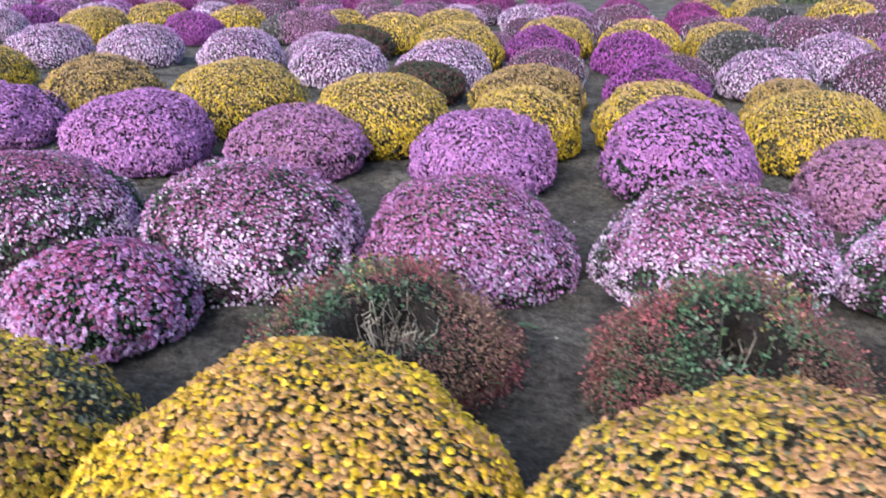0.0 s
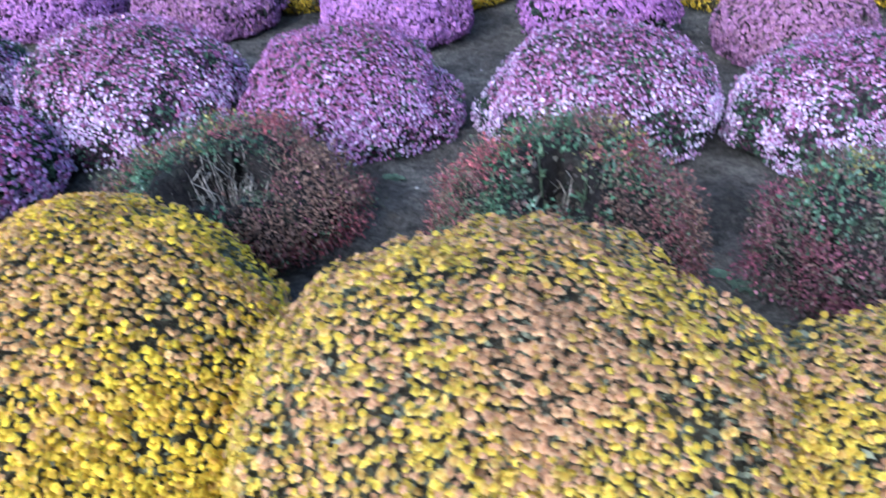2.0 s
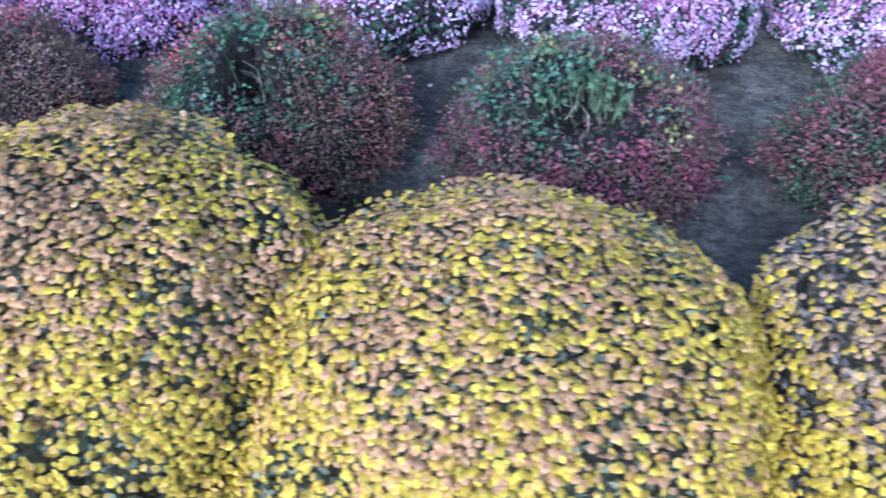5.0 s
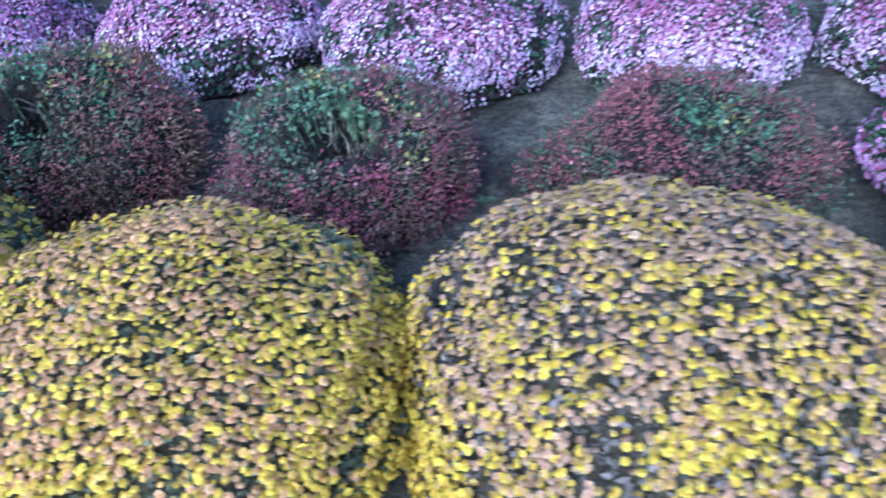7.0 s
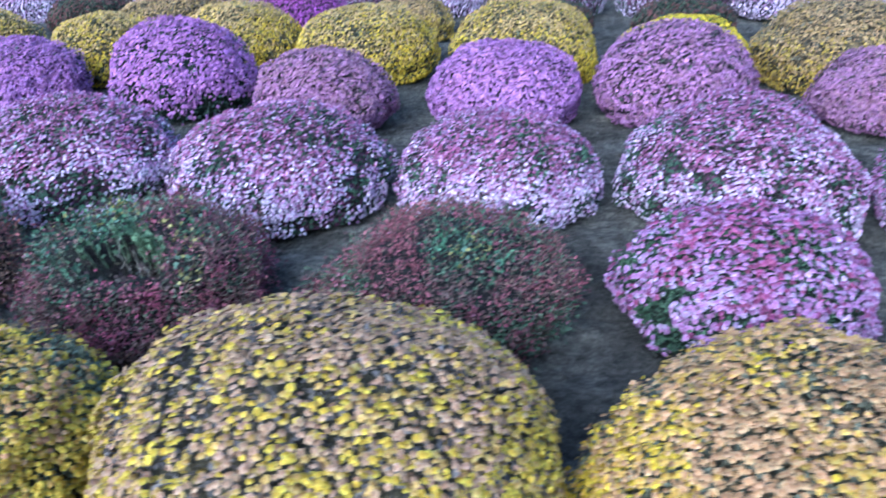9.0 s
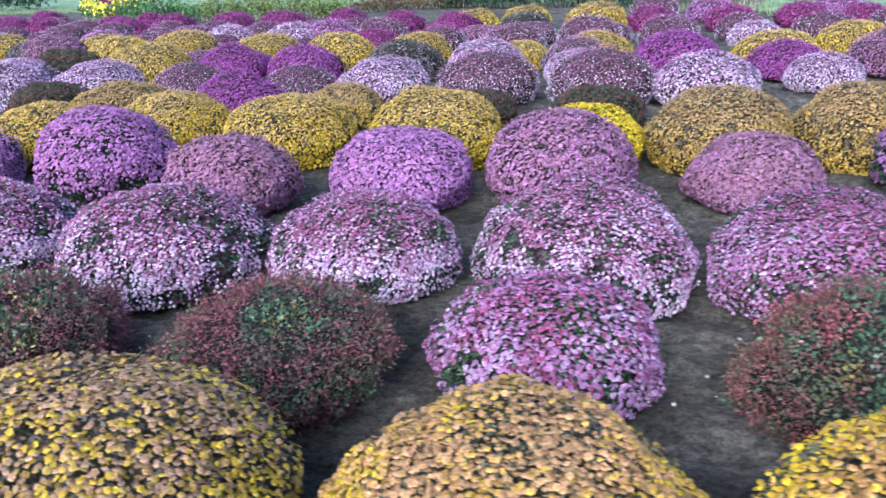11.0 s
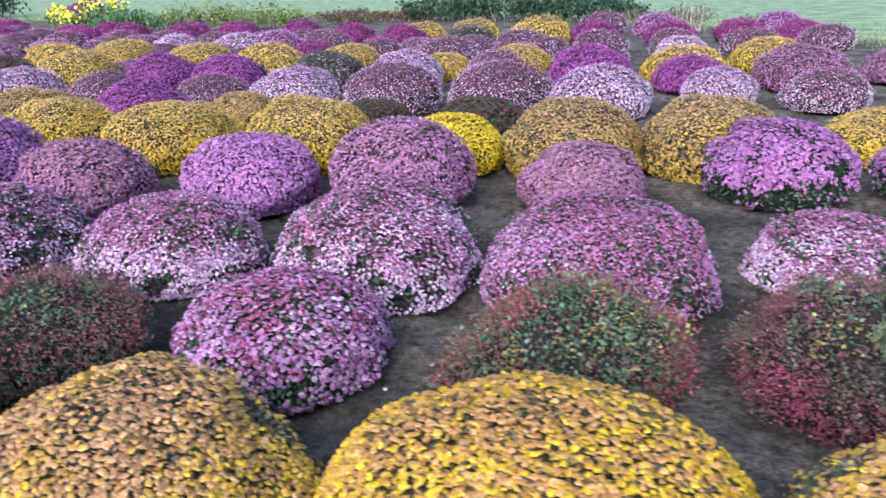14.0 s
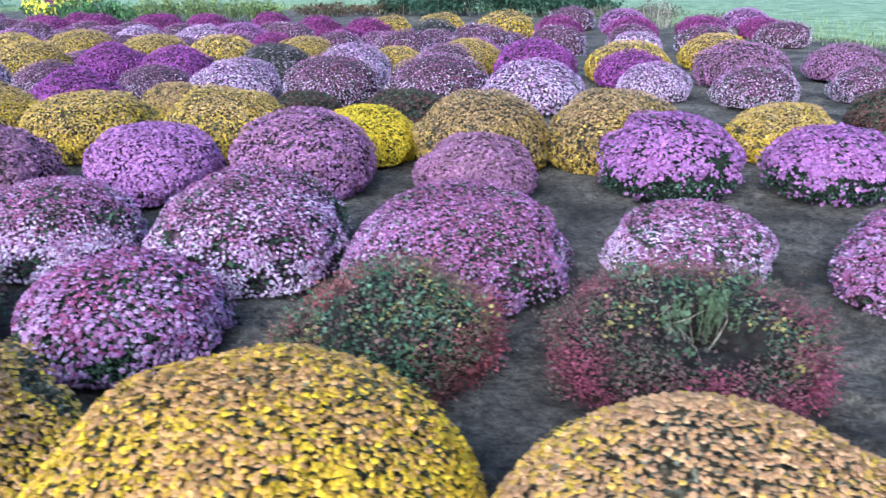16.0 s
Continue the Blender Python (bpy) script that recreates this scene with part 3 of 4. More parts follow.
def bare_bush(x, y, r, h, seed, hollow, cols, green, label, group, shoots=0, stems=0):
    """A bush past its bloom: sprigs of red, brown and green leaves, perhaps a hollow with bare stems.
    green: the direction of its greenest part and that part's half-width."""
    rng = np.random.default_rng(seed)
    root = tagged(new("withered_bush"), label, "bush", group)
    root.location = (x, y, 0)
    mound, whole = Mound(r, h, seed, 0.05, hollow), Mound(r, h, seed, 0.05)
    # core and hollow wall carry the inner shade in their colour
    part("shaded_core", mound.core("shaded_core", CORE_BROWN_SHADED, 0.88, 90, 44), root)
    hd = np.array(hollow[:3] if hollow else (0.05, -0.3, 0.9))
    hd = hd / np.linalg.norm(hd)
    wide = hollow[3] if hollow else 0.0
    # sprigs: each one colour, with its own reach
    s, phi = mound.spread(760, rng, 1.0)
    pos, nrm, d = whole.at(s, phi)
    ang = np.arccos(np.clip(d @ hd, -1, 1))
    ok = ang > wide * (1.08 + 0.2 * field_noise(d, rng, 6.0))
    ok &= ~((d[:, 1] > 0.5) & (d[:, 2] < 0.3) & (rng.uniform(size=len(d)) < 0.5))
    pos, nrm, d = pos[ok], nrm[ok], d[ok]
    m = len(d)
    pos = pos + nrm * rng.normal(-0.004, 0.013, (m, 1))
    gd = np.array(green[:3]) / np.linalg.norm(green[:3])
    lush = np.arccos(np.clip(d @ gd, -1, 1)) / green[3] + 0.55 * field_noise(d, rng, 6.0) + rng.normal(size=m) * 0.34 < 1.0
    u = 0.5 + 0.38 * field_noise(d, rng, 3.6) + rng.normal(size=m) * 0.1
    tone = np.array(cols)[np.clip((u * len(cols)).astype(int), 0, len(cols) - 1)]
    tone = np.where(lush[:, None], np.array(LUSH)[np.clip((rng.uniform(size=m) ** 1.3 * len(LUSH)).astype(int), 0, len(LUSH) - 1)], tone)
    for name, pick, per, leaf, shape, faces, note in (
            ("leaves", ~lush, 38, 0.0125, SLIP_CO, SLIP_TR, "dark red and brown leaves"), ("regrowth", lush, 24, 0.0145, LEAF_CO, LEAF_TR, "fresh green leaves")):
        k = int(pick.sum()) * per
        c0, n0 = np.repeat(pos[pick], per, 0), np.repeat(nrm[pick], per, 0)
        off = rng.normal(size=(k, 3)) * 0.021
        at = c0 + off - n0 * (np.abs(rng.normal(size=(k, 1))) * 0.016)
        out = n0 + off * 22 + rng.normal(size=(k, 3)) * 0.4 + np.array([0, 0, -0.3])
        out /= np.linalg.norm(out, axis=1)[:, None]
        f = frames_for(out, rng)
        lie = rng.uniform(size=k) < 0.45
        axes = np.where(lie[:, None, None], f, np.stack([f[:, 0], f[:, 2], f[:, 1]], 1))
        pts, tris = scatter(shape, faces, at, axes, leaf * rng.uniform(0.55, 1.35, k))
        pts[:, 2] = np.maximum(pts[:, 2], 0.004)
        c = np.clip(np.repeat(tone[pick], per, 0) * rng.uniform(0.6, 1.6, (k, 1)), 0, 0.8)
        part(name, mesh_from(name, pts, tris, np.repeat(c, len(shape), 0), LEAF, False), root, note, "stuff")

    def thin(e):
        a = np.arccos(np.clip(e @ hd, -1, 1))
        t = np.clip(1.5 - np.arccos(np.clip(e @ gd, -1, 1)) / green[3], 0, 0.9)
        return np.where(a < wide * 1.05, 1.0, t)

    part("dried_bloom", blossoms("dried_bloom", whole, "redheads", 2400, rng, 0, 4, 1.15, thin=thin), root, "dried dark red flower heads", "stuff")
    # fine dry tips standing off the crown
    lines = []
    s, phi = whole.spread(420, rng, 1.0, 0.15)
    p0, n0, d0 = whole.at(s, phi)
    for a, b, e in zip(p0, n0, d0):
        if math.acos(max(-1, min(1, float(e @ hd)))) > wide:
            v = b + rng.normal(size=3) * 0.35 + np.array([0, 0, 0.3])
            lines.append(([a - b * 0.02, a + v * rng.uniform(0.008, 0.026)], 0.0016))
    part("dry_fringe", tubes("dry_fringe", lines, TWIG_DARK), root, "thin brown dry stem tips", "stuff")
    if hollow:
        for _ in range(stems):
            a, q = rng.uniform(0, 6.28), rng.uniform(0.3, 1.0)
            side = np.cross(hd, [math.cos(a), math.sin(a), 0.1])
            side /= np.linalg.norm(side)
            foot = np.array([hd[0] * 0.1, -0.10, 0.07]) + side * 0.06 * rng.uniform(0, 1)
            tip = hd * np.array([r, r, h]) * rng.uniform(0.72, 1.0) + side * r * math.sin(wide) * 1.05 * q
            mid = foot * 0.5 + tip * 0.5 + rng.normal(size=3) * 0.02 + side * 0.035
            q2 = foot * 0.2 + tip * 0.8 + rng.normal(size=3) * 0.014 + side * 0.02
            part("stem", tubes("stem", [([foot, mid, q2, tip], rng.uniform(0.002, 0.0036))], TWIG), root)
        # dry leaves left on the inside, coloured dark to stand in for the hollow's shade
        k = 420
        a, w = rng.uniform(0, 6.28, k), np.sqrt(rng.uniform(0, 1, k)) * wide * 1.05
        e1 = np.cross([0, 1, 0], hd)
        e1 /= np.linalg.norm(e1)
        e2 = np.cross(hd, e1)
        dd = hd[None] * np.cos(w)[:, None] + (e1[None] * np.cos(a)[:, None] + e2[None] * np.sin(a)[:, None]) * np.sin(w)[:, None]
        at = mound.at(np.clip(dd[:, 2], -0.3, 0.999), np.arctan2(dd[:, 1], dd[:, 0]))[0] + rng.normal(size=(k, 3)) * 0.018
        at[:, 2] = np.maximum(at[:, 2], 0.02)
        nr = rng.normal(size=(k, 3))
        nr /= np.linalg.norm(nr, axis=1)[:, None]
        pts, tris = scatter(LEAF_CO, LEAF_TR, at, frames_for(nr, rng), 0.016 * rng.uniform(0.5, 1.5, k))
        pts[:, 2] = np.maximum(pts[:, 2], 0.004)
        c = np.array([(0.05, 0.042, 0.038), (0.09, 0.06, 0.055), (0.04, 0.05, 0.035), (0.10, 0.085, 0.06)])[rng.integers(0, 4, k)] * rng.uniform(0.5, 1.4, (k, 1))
        part("litter", mesh_from("litter", pts, tris, np.repeat(c, len(LEAF_CO), 0), LEAF, False), root, "dry leaves darkened as the hollow's shade", "stuff")
        # upright young shoots along the far rim
        for _ in range(shoots):
            a = rng.normal(math.pi / 2, 0.8)
            e1 = np.cross([0, 1, 0], hd)
            e1 /= np.linalg.norm(e1)
            e2 = np.cross(hd, e1)
            if e2[1] < 0:
                e2 = -e2
            w = wide * rng.uniform(0.75, 1.1)
            dd = hd * math.cos(w) + (e1 * math.cos(a) + e2 * math.sin(a)) * math.sin(w)
            top = whole.at(np.array([dd[2]]), np.array([math.atan2(dd[1], dd[0])]))[0][0] + np.array([0, 0, rng.uniform(-0.03, 0.02)])
            foot = top * np.array([0.8, 0.8, 1]) - np.array([0, 0, rng.uniform(0.10, 0.16)])
            stalk = part("shoot", tubes("shoot", [([foot, (foot + top) / 2 + rng.normal(size=3) * 0.006, top], 0.004)], STALK), root, "pale green upright shoot")
            k = 7
            f = rng.uniform(0.35, 1.0, k)
            at = foot + (top - foot) * f[:, None]
            out = rng.normal(size=(k, 3)) * np.array([1, 1, 0.4]) + np.array([0, 0, 0.9])
            out /= np.linalg.norm(out, axis=1)[:, None]
            g = frames_for(out, rng)
            pts, tris = scatter(LEAF_CO, LEAF_TR, at, np.stack([g[:, 0], g[:, 2], g[:, 1]], 1), 0.022 * rng.uniform(0.6, 1.3, k))
            c = np.array([0.10, 0.15, 0.085]) * rng.uniform(0.6, 1.4, (k, 1))
            part("leaves", mesh_from("leaves", pts, tris, np.repeat(c, len(LEAF_CO), 0), LEAF, False), stalk, "", "stuff")
    return root


# ---- the mounds, row by row: x, y, radius, height, sort ----
FRONT_ROW = [
    (-1.37, 1.22, 0.55, 0.50, "gold"),
    (-0.34, 1.24, 0.525, 0.515, "gold_fresh"),
    (0.73, 1.08, 0.55, 0.63, "gold"),
    (1.64, 1.04, 0.53, 0.48, "gold"),
    (2.68, 1.08, 0.54, 0.543, "gold_old"),
    (3.69, 1.03, 0.515, 0.47, "gold_faded"),
    (4.70, 0.91, 0.525, 0.52, "gold_fresh"),
    (5.74, 0.85, 0.53, 0.48, "gold_faded"),
]
SECOND_ROW = [
    (-1.52, 2.40, 0.38, 0.35, "rose"),
    (-0.31, 2.19, 0.44, 0.37, "green"),
    (0.81, 2.14, 0.41, 0.45, "green"),
    (1.83, 2.06, 0.41, 0.35, "maroon"),
    (2.85, 2.07, 0.43, 0.30, "red"),
    (3.81, 2.10, 0.40, 0.35, "rose"),
    (4.88, 1.94, 0.42, 0.365, "green"),
    (5.97, 1.97, 0.49, 0.35, "maroon"),
]
THIRD_ROW = [
    (-2.36, 3.22, 0.52, 0.47, "pinkwhite"),
    (-1.18, 3.13, 0.53, 0.48, "pinkwhite"),
    (-0.17, 3.18, 0.47, 0.45, "pink"),
    (0.95, 3.21, 0.50, 0.45, "pinkwhite"),
    (1.95, 3.12, 0.49, 0.42, "pinkwhite"),
    (3.01, 3.08, 0.42, 0.40, "pinkwhite"),
    (4.05, 3.06, 0.50, 0.44, "pinkwhite"),
    (5.09, 2.92, 0.51, 0.44, "pink"),
    (6.20, 3.05, 0.39, 0.31, "pinkwhite"),
    (7.20, 2.73, 0.43, 0.38, "pink"),
]
FOURTH_ROW = [
    (-4.00, 5.08, 0.47, 0.44, "purple"),
    (-2.60, 4.72, 0.51, 0.49, "purple"),
    (-1.48, 4.69, 0.47, 0.45, "mauve"),
    (-0.23, 4.57, 0.47, 0.48, "purple"),
    (0.94, 4.56, 0.47, 0.55, "violet"),
    (1.94, 4.18, 0.40, 0.47, "dusty"),
    (3.01, 4.25, 0.44, 0.48, "purple"),
    (4.00, 4.36, 0.45, 0.52, "mauve"),
    (5.12, 4.22, 0.39, 0.40, "dusty"),
    (6.37, 4.42, 0.48, 0.48, "lilac"),
    (7.38, 4.39, 0.43, 0.43, "lilac"),
]
FIFTH_ROW = [
    (-5.76, 7.08, 0.55, 0.50, "yellow"),
    (-3.71, 6.07, 0.55, 0.54, "ochre"),
    (-2.43, 5.93, 0.57, 0.55, "yellow"),
    (-1.11, 5.45, 0.51, 0.51, "yellow"),
    (-0.04, 5.47, 0.46, 0.47, "yellow"),
    (0.95, 5.67, 0.47, 0.50, "yellow"),
    (1.98, 5.42, 0.54, 0.52, "yellow"),
    (3.16, 5.35, 0.52, 0.53, "yellow"),
    (4.20, 5.28, 0.44, 0.39, "bright"),
    (5.15, 5.05, 0.52, 0.53, "ochre"),
    (6.13, 5.10, 0.52, 0.54, "ochre"),
    (7.42, 5.39, 0.41, 0.41, "yellow"),
    (-0.05, 6.81, 0.49, 0.43, "ochre"),
    (2.15, 6.75, 0.39, 0.38, "ochre"),
]
SIXTH_ROW = [
    (4.43, 6.32, 0.41, 0.39, "spent"),
    (8.78, 6.56, 0.36, 0.33, "spent"),
    (3.41, 6.75, 0.34, 0.31, "spent"),
    (1.05, 6.92, 0.47, 0.48, "plum"),
    (-1.10, 7.32, 0.42, 0.39, "spent"),
    (5.64, 7.60, 0.53, 0.49, "white"),
    (4.60, 7.74, 0.57, 0.53, "pinkwhite"),
    (7.96, 7.79, 0.44, 0.41, "pinkwhite"),
    (3.42, 7.96, 0.56, 0.51, "pinkwhite"),
    (9.22, 8.03, 0.41, 0.38, "pinkwhite"),
    (1.34, 8.07, 0.44, 0.40, "pinkwhite"),
    (2.30, 8.13, 0.50, 0.46, "white"),
    (-2.19, 8.20, 0.54, 0.51, "white"),
    (-1.03, 8.22, 0.51, 0.49, "white"),
    (0.03, 8.22, 0.45, 0.43, "pinkwhite"),
    (7.00, 8.23, 0.41, 0.38, "white"),
]
SEVENTH_ROW = [
    (-3.60, 8.87, 0.53, 0.50, "white"),
    (-6.25, 9.06, 0.52, 0.49, "white"),
    (6.91, 9.15, 0.44, 0.41, "plum"),
    (8.21, 9.25, 0.55, 0.52, "mauve"),
    (-2.68, 9.25, 0.46, 0.43, "white"),
    (-5.10, 9.25, 0.52, 0.49, "white"),
    (1.06, 9.52, 0.48, 0.46, "plum"),
    (3.37, 9.59, 0.50, 0.49, "white"),
    (6.94, 9.60, 0.55, 0.51, "yellow"),
    (-1.03, 9.60, 0.57, 0.55, "yellow"),
    (5.75, 9.64, 0.54, 0.50, "plum"),
    (2.33, 9.69, 0.51, 0.49, "faded"),
    (9.67, 9.79, 0.48, 0.44, "mauve"),
    (-0.05, 9.92, 0.49, 0.47, "plum"),
    (-2.50, 10.12, 0.49, 0.47, "spent"),
    (4.54, 10.17, 0.46, 0.43, "pinkwhite"),
]
EIGHTH_ROW = [
    (3.83, 10.49, 0.41, 0.38, "yellow"),
    (4.84, 10.51, 0.50, 0.46, "yellow"),
    (1.26, 10.71, 0.56, 0.54, "yellow"),
    (0.14, 10.90, 0.54, 0.52, "yellow"),
    (8.37, 10.91, 0.52, 0.49, "yellow"),
    (2.37, 11.10, 0.49, 0.46, "yellow"),
    (-2.20, 11.15, 0.56, 0.54, "yellow"),
    (-6.96, 11.27, 0.56, 0.53, "yellow"),
    (-5.50, 11.54, 0.48, 0.45, "plum"),
    (-1.48, 11.84, 0.56, 0.53, "yellow"),
    (-4.11, 11.91, 0.49, 0.45, "faded"),
    (-3.77, 11.97, 0.54, 0.51, "mauve"),
    (3.74, 12.18, 0.52, 0.49, "pinkwhite"),
    (-8.96, 12.41, 0.49, 0.46, "plum"),
    (7.48, 12.43, 0.42, 0.39, "white"),
    (4.96, 12.67, 0.57, 0.54, "pinkwhite"),
]
NINTH_ROW = [
    (2.50, 12.77, 0.47, 0.44, "pinkwhite"),
    (6.24, 12.82, 0.53, 0.49, "pinkwhite"),
    (8.69, 12.88, 0.53, 0.49, "pinkwhite"),
    (-6.81, 12.91, 0.56, 0.52, "yellow"),
    (-5.45, 13.14, 0.49, 0.46, "yellow"),
    (7.60, 13.56, 0.47, 0.44, "pinkwhite"),
    (10.36, 14.04, 0.49, 0.46, "pinkwhite"),
    (1.31, 14.18, 0.53, 0.50, "pinkwhite"),
    (-1.66, 14.29, 0.47, 0.44, "white"),
    (-0.49, 14.45, 0.46, 0.43, "white"),
    (-3.19, 14.57, 0.45, 0.42, "pinkwhite"),
    (0.23, 14.69, 0.49, 0.46, "purple"),
    (-2.57, 14.80, 0.46, 0.43, "mauve"),
    (3.94, 15.20, 0.50, 0.47, "faded"),
    (2.58, 15.44, 0.48, 0.45, "magenta"),
    (7.88, 15.45, 0.49, 0.46, "magenta"),
]
LAST_ROW = [
    (-1.38, 15.59, 0.44, 0.41, "pinkwhite"),
    (10.45, 15.73, 0.44, 0.41, "magenta"),
    (6.44, 15.82, 0.47, 0.44, "magenta"),
    (9.30, 15.88, 0.49, 0.45, "magenta"),
    (5.37, 15.89, 0.60, 0.57, "yellow"),
    (2.91, 16.35, 0.51, 0.48, "yellow"),
    (1.35, 16.39, 0.48, 0.45, "magenta"),
    (3.99, 16.79, 0.53, 0.50, "yellow"),
    (-2.64, 17.06, 0.50, 0.47, "magenta"),
    (-6.14, 17.08, 0.49, 0.46, "pinkwhite"),
    (-1.33, 17.23, 0.50, 0.46, "magenta"),
    (8.04, 17.58, 0.53, 0.50, "purple"),
    (-4.34, 17.95, 0.50, 0.46, "magenta"),
    (10.84, 18.00, 0.50, 0.47, "purple"),
    (-0.23, 18.28, 0.48, 0.45, "magenta"),
    (-5.91, 18.29, 0.49, 0.46, "magenta"),
    (6.96, 18.36, 0.58, 0.55, "pinkwhite"),
    (-9.87, 20.17, 0.48, 0.44, "magenta"),
    (-9.71, 21.64, 0.50, 0.46, "magenta"),
]
OUTER_ROW = [
    (-9.90, 11.66, 0.43, 0.40, "white"),
    (-8.78, 11.48, 0.44, 0.48, "white"),
    (-11.45, 12.76, 0.48, 0.41, "pinkwhite"),
    (-10.33, 12.77, 0.48, 0.47, "pinkwhite"),
    (-8.09, 13.11, 0.49, 0.46, "white"),
    (-3.61, 13.22, 0.49, 0.41, "yellow"),
    (-2.49, 13.00, 0.44, 0.45, "pinkwhite"),
]
EDGE_ROW = [
    (-13.08, 14.57, 0.47, 0.44, "mauve"),
    (-11.96, 14.44, 0.49, 0.45, "pinkwhite"),
    (-10.84, 14.58, 0.50, 0.45, "white"),
    (-9.72, 14.50, 0.45, 0.44, "purple"),
    (-8.60, 14.43, 0.48, 0.42, "purple"),
    (-7.48, 14.28, 0.43, 0.44, "mauve"),
    (-6.36, 14.19, 0.48, 0.43, "white"),
    (-5.24, 14.16, 0.45, 0.43, "pinkwhite"),
    (-4.12, 14.17, 0.47, 0.40, "purple"),
    (-12.62, 16.04, 0.46, 0.48, "yellow"),
    (-11.50, 15.55, 0.43, 0.44, "magenta"),
    (-10.38, 16.04, 0.44, 0.42, "pinkwhite"),
    (-9.26, 16.04, 0.45, 0.43, "magenta"),
    (-8.14, 16.00, 0.45, 0.44, "magenta"),
    (-7.02, 15.74, 0.49, 0.45, "pinkwhite"),
    (-5.90, 15.86, 0.50, 0.44, "pinkwhite"),
    (-4.78, 15.87, 0.48, 0.47, "pinkwhite"),
    (-3.66, 16.04, 0.46, 0.44, "pinkwhite"),
    (-2.54, 15.94, 0.50, 0.43, "pinkwhite"),
]
LIMIT_ROW = [
    (-12.88, 17.37, 0.42, 0.45, "magenta"),
    (-11.76, 17.23, 0.49, 0.45, "magenta"),
    (-10.64, 17.42, 0.42, 0.40, "magenta"),
    (-9.52, 17.53, 0.44, 0.44, "purple"),
    (-8.40, 17.35, 0.43, 0.41, "magenta"),
    (-7.28, 17.47, 0.44, 0.46, "magenta"),
    (-5.04, 17.06, 0.47, 0.46, "magenta"),
    (-13.23, 18.71, 0.47, 0.45, "magenta"),
    (-12.11, 18.60, 0.45, 0.43, "magenta"),
    (-10.99, 18.77, 0.49, 0.41, "pinkwhite"),
    (-9.87, 18.92, 0.44, 0.45, "pinkwhite"),
    (-8.75, 18.66, 0.43, 0.44, "magenta"),
    (-7.63, 18.71, 0.49, 0.45, "pinkwhite"),
    (-5.39, 18.96, 0.43, 0.45, "magenta"),
    (-3.15, 18.81, 0.49, 0.44, "magenta"),
    (-2.03, 18.70, 0.47, 0.40, "magenta"),
]
INNER_ROW = [
    (4.50, 9.13, 0.43, 0.38, "white"),
    (0.40, 11.91, 0.42, 0.36, "pinkwhite"),
    (4.91, 11.61, 0.41, 0.38, "purple"),
    (-0.79, 10.59, 0.44, 0.35, "mauve"),
]
FILL_ROW = [
    (4.11, 14.07, 0.43, 0.35, "pinkwhite"),
    (-0.34, 15.91, 0.41, 0.39, "mauve"),
    (-0.38, 12.97, 0.42, 0.36, "pinkwhite"),
    (1.43, 12.62, 0.43, 0.39, "magenta"),
    (2.41, 14.17, 0.40, 0.39, "magenta"),
    (3.19, 13.54, 0.43, 0.37, "mauve"),
    (1.04, 15.25, 0.40, 0.36, "pinkwhite"),
    (0.27, 16.77, 0.42, 0.36, "pinkwhite"),
    (5.06, 14.67, 0.43, 0.35, "pinkwhite"),
    (0.43, 13.68, 0.41, 0.34, "pinkwhite"),
    (-1.47, 13.19, 0.43, 0.37, "pinkwhite"),
    (5.39, 13.59, 0.41, 0.34, "pinkwhite"),
]
# hollows: direction, half-width in radians, depth
HOLLOWS = {1: (0.12, -0.52, 0.82, 0.40, 0.93), 2: (-0.05, -0.56, 0.78, 0.32, 0.9), 3: (-0.05, -0.45, 0.85, 0.38, 0.93), 4: None, 6: None, 7: (0.0, -0.50, 0.83, 0.38, 0.93)}
# where each one is greenest: direction, half-width in radians
LUSH_PART = {1: (-0.3, -0.3, 0.8, 0.62), 2: (0.0, -0.4, 0.8, 0.66), 3: (-0.2, -0.1, 0.95, 0.55), 4: (0.1, -0.2, 0.9, 0.2), 6: (0.1, -0.5, 0.75, 0.7), 7: (0.0, -0.2, 0.9, 0.58)}
SHOOTS = {2: 3, 3: 30, 7: 36}
STEMS = {1: 64, 2: 12, 3: 12, 7: 14}
HOLLOW_LABEL = {
    1: "withered reddish green bush with a bare hollow of dry stems",
    2: "withered reddish bush with a small dark hollow in its top",
    3: "withered maroon bush with a deep hollow ringed by green shoots",
    4: "withered low bush with dark red and green leaves",
    6: "withered brownish bush with green leaves showing in its middle",
    7: "withered dark red bush with a hollow of green shoots",
}
RED = [(0.23, 0.06, 0.085), (0.13, 0.065, 0.065), (0.075, 0.11, 0.065), (0.19, 0.06, 0.08), (0.07, 0.10, 0.06), (0.13, 0.08, 0.07), (0.21, 0.07, 0.085)]
GREENER = [(0.27, 0.075, 0.085), (0.17, 0.075, 0.075), (0.09, 0.11, 0.065), (0.23, 0.085, 0.085), (0.14, 0.085, 0.065), (0.20, 0.12, 0.085)]
MAROON = [(0.22, 0.055, 0.095), (0.16, 0.055, 0.075), (0.11, 0.07, 0.065), (0.09, 0.10, 0.065), (0.19, 0.06, 0.085), (0.14, 0.085, 0.075)]
LUSH = [(0.06, 0.115, 0.06), (0.08, 0.14, 0.08), (0.12, 0.17, 0.12), (0.05, 0.085, 0.05), (0.13, 0.075, 0.065), (0.24, 0.21, 0.07)]

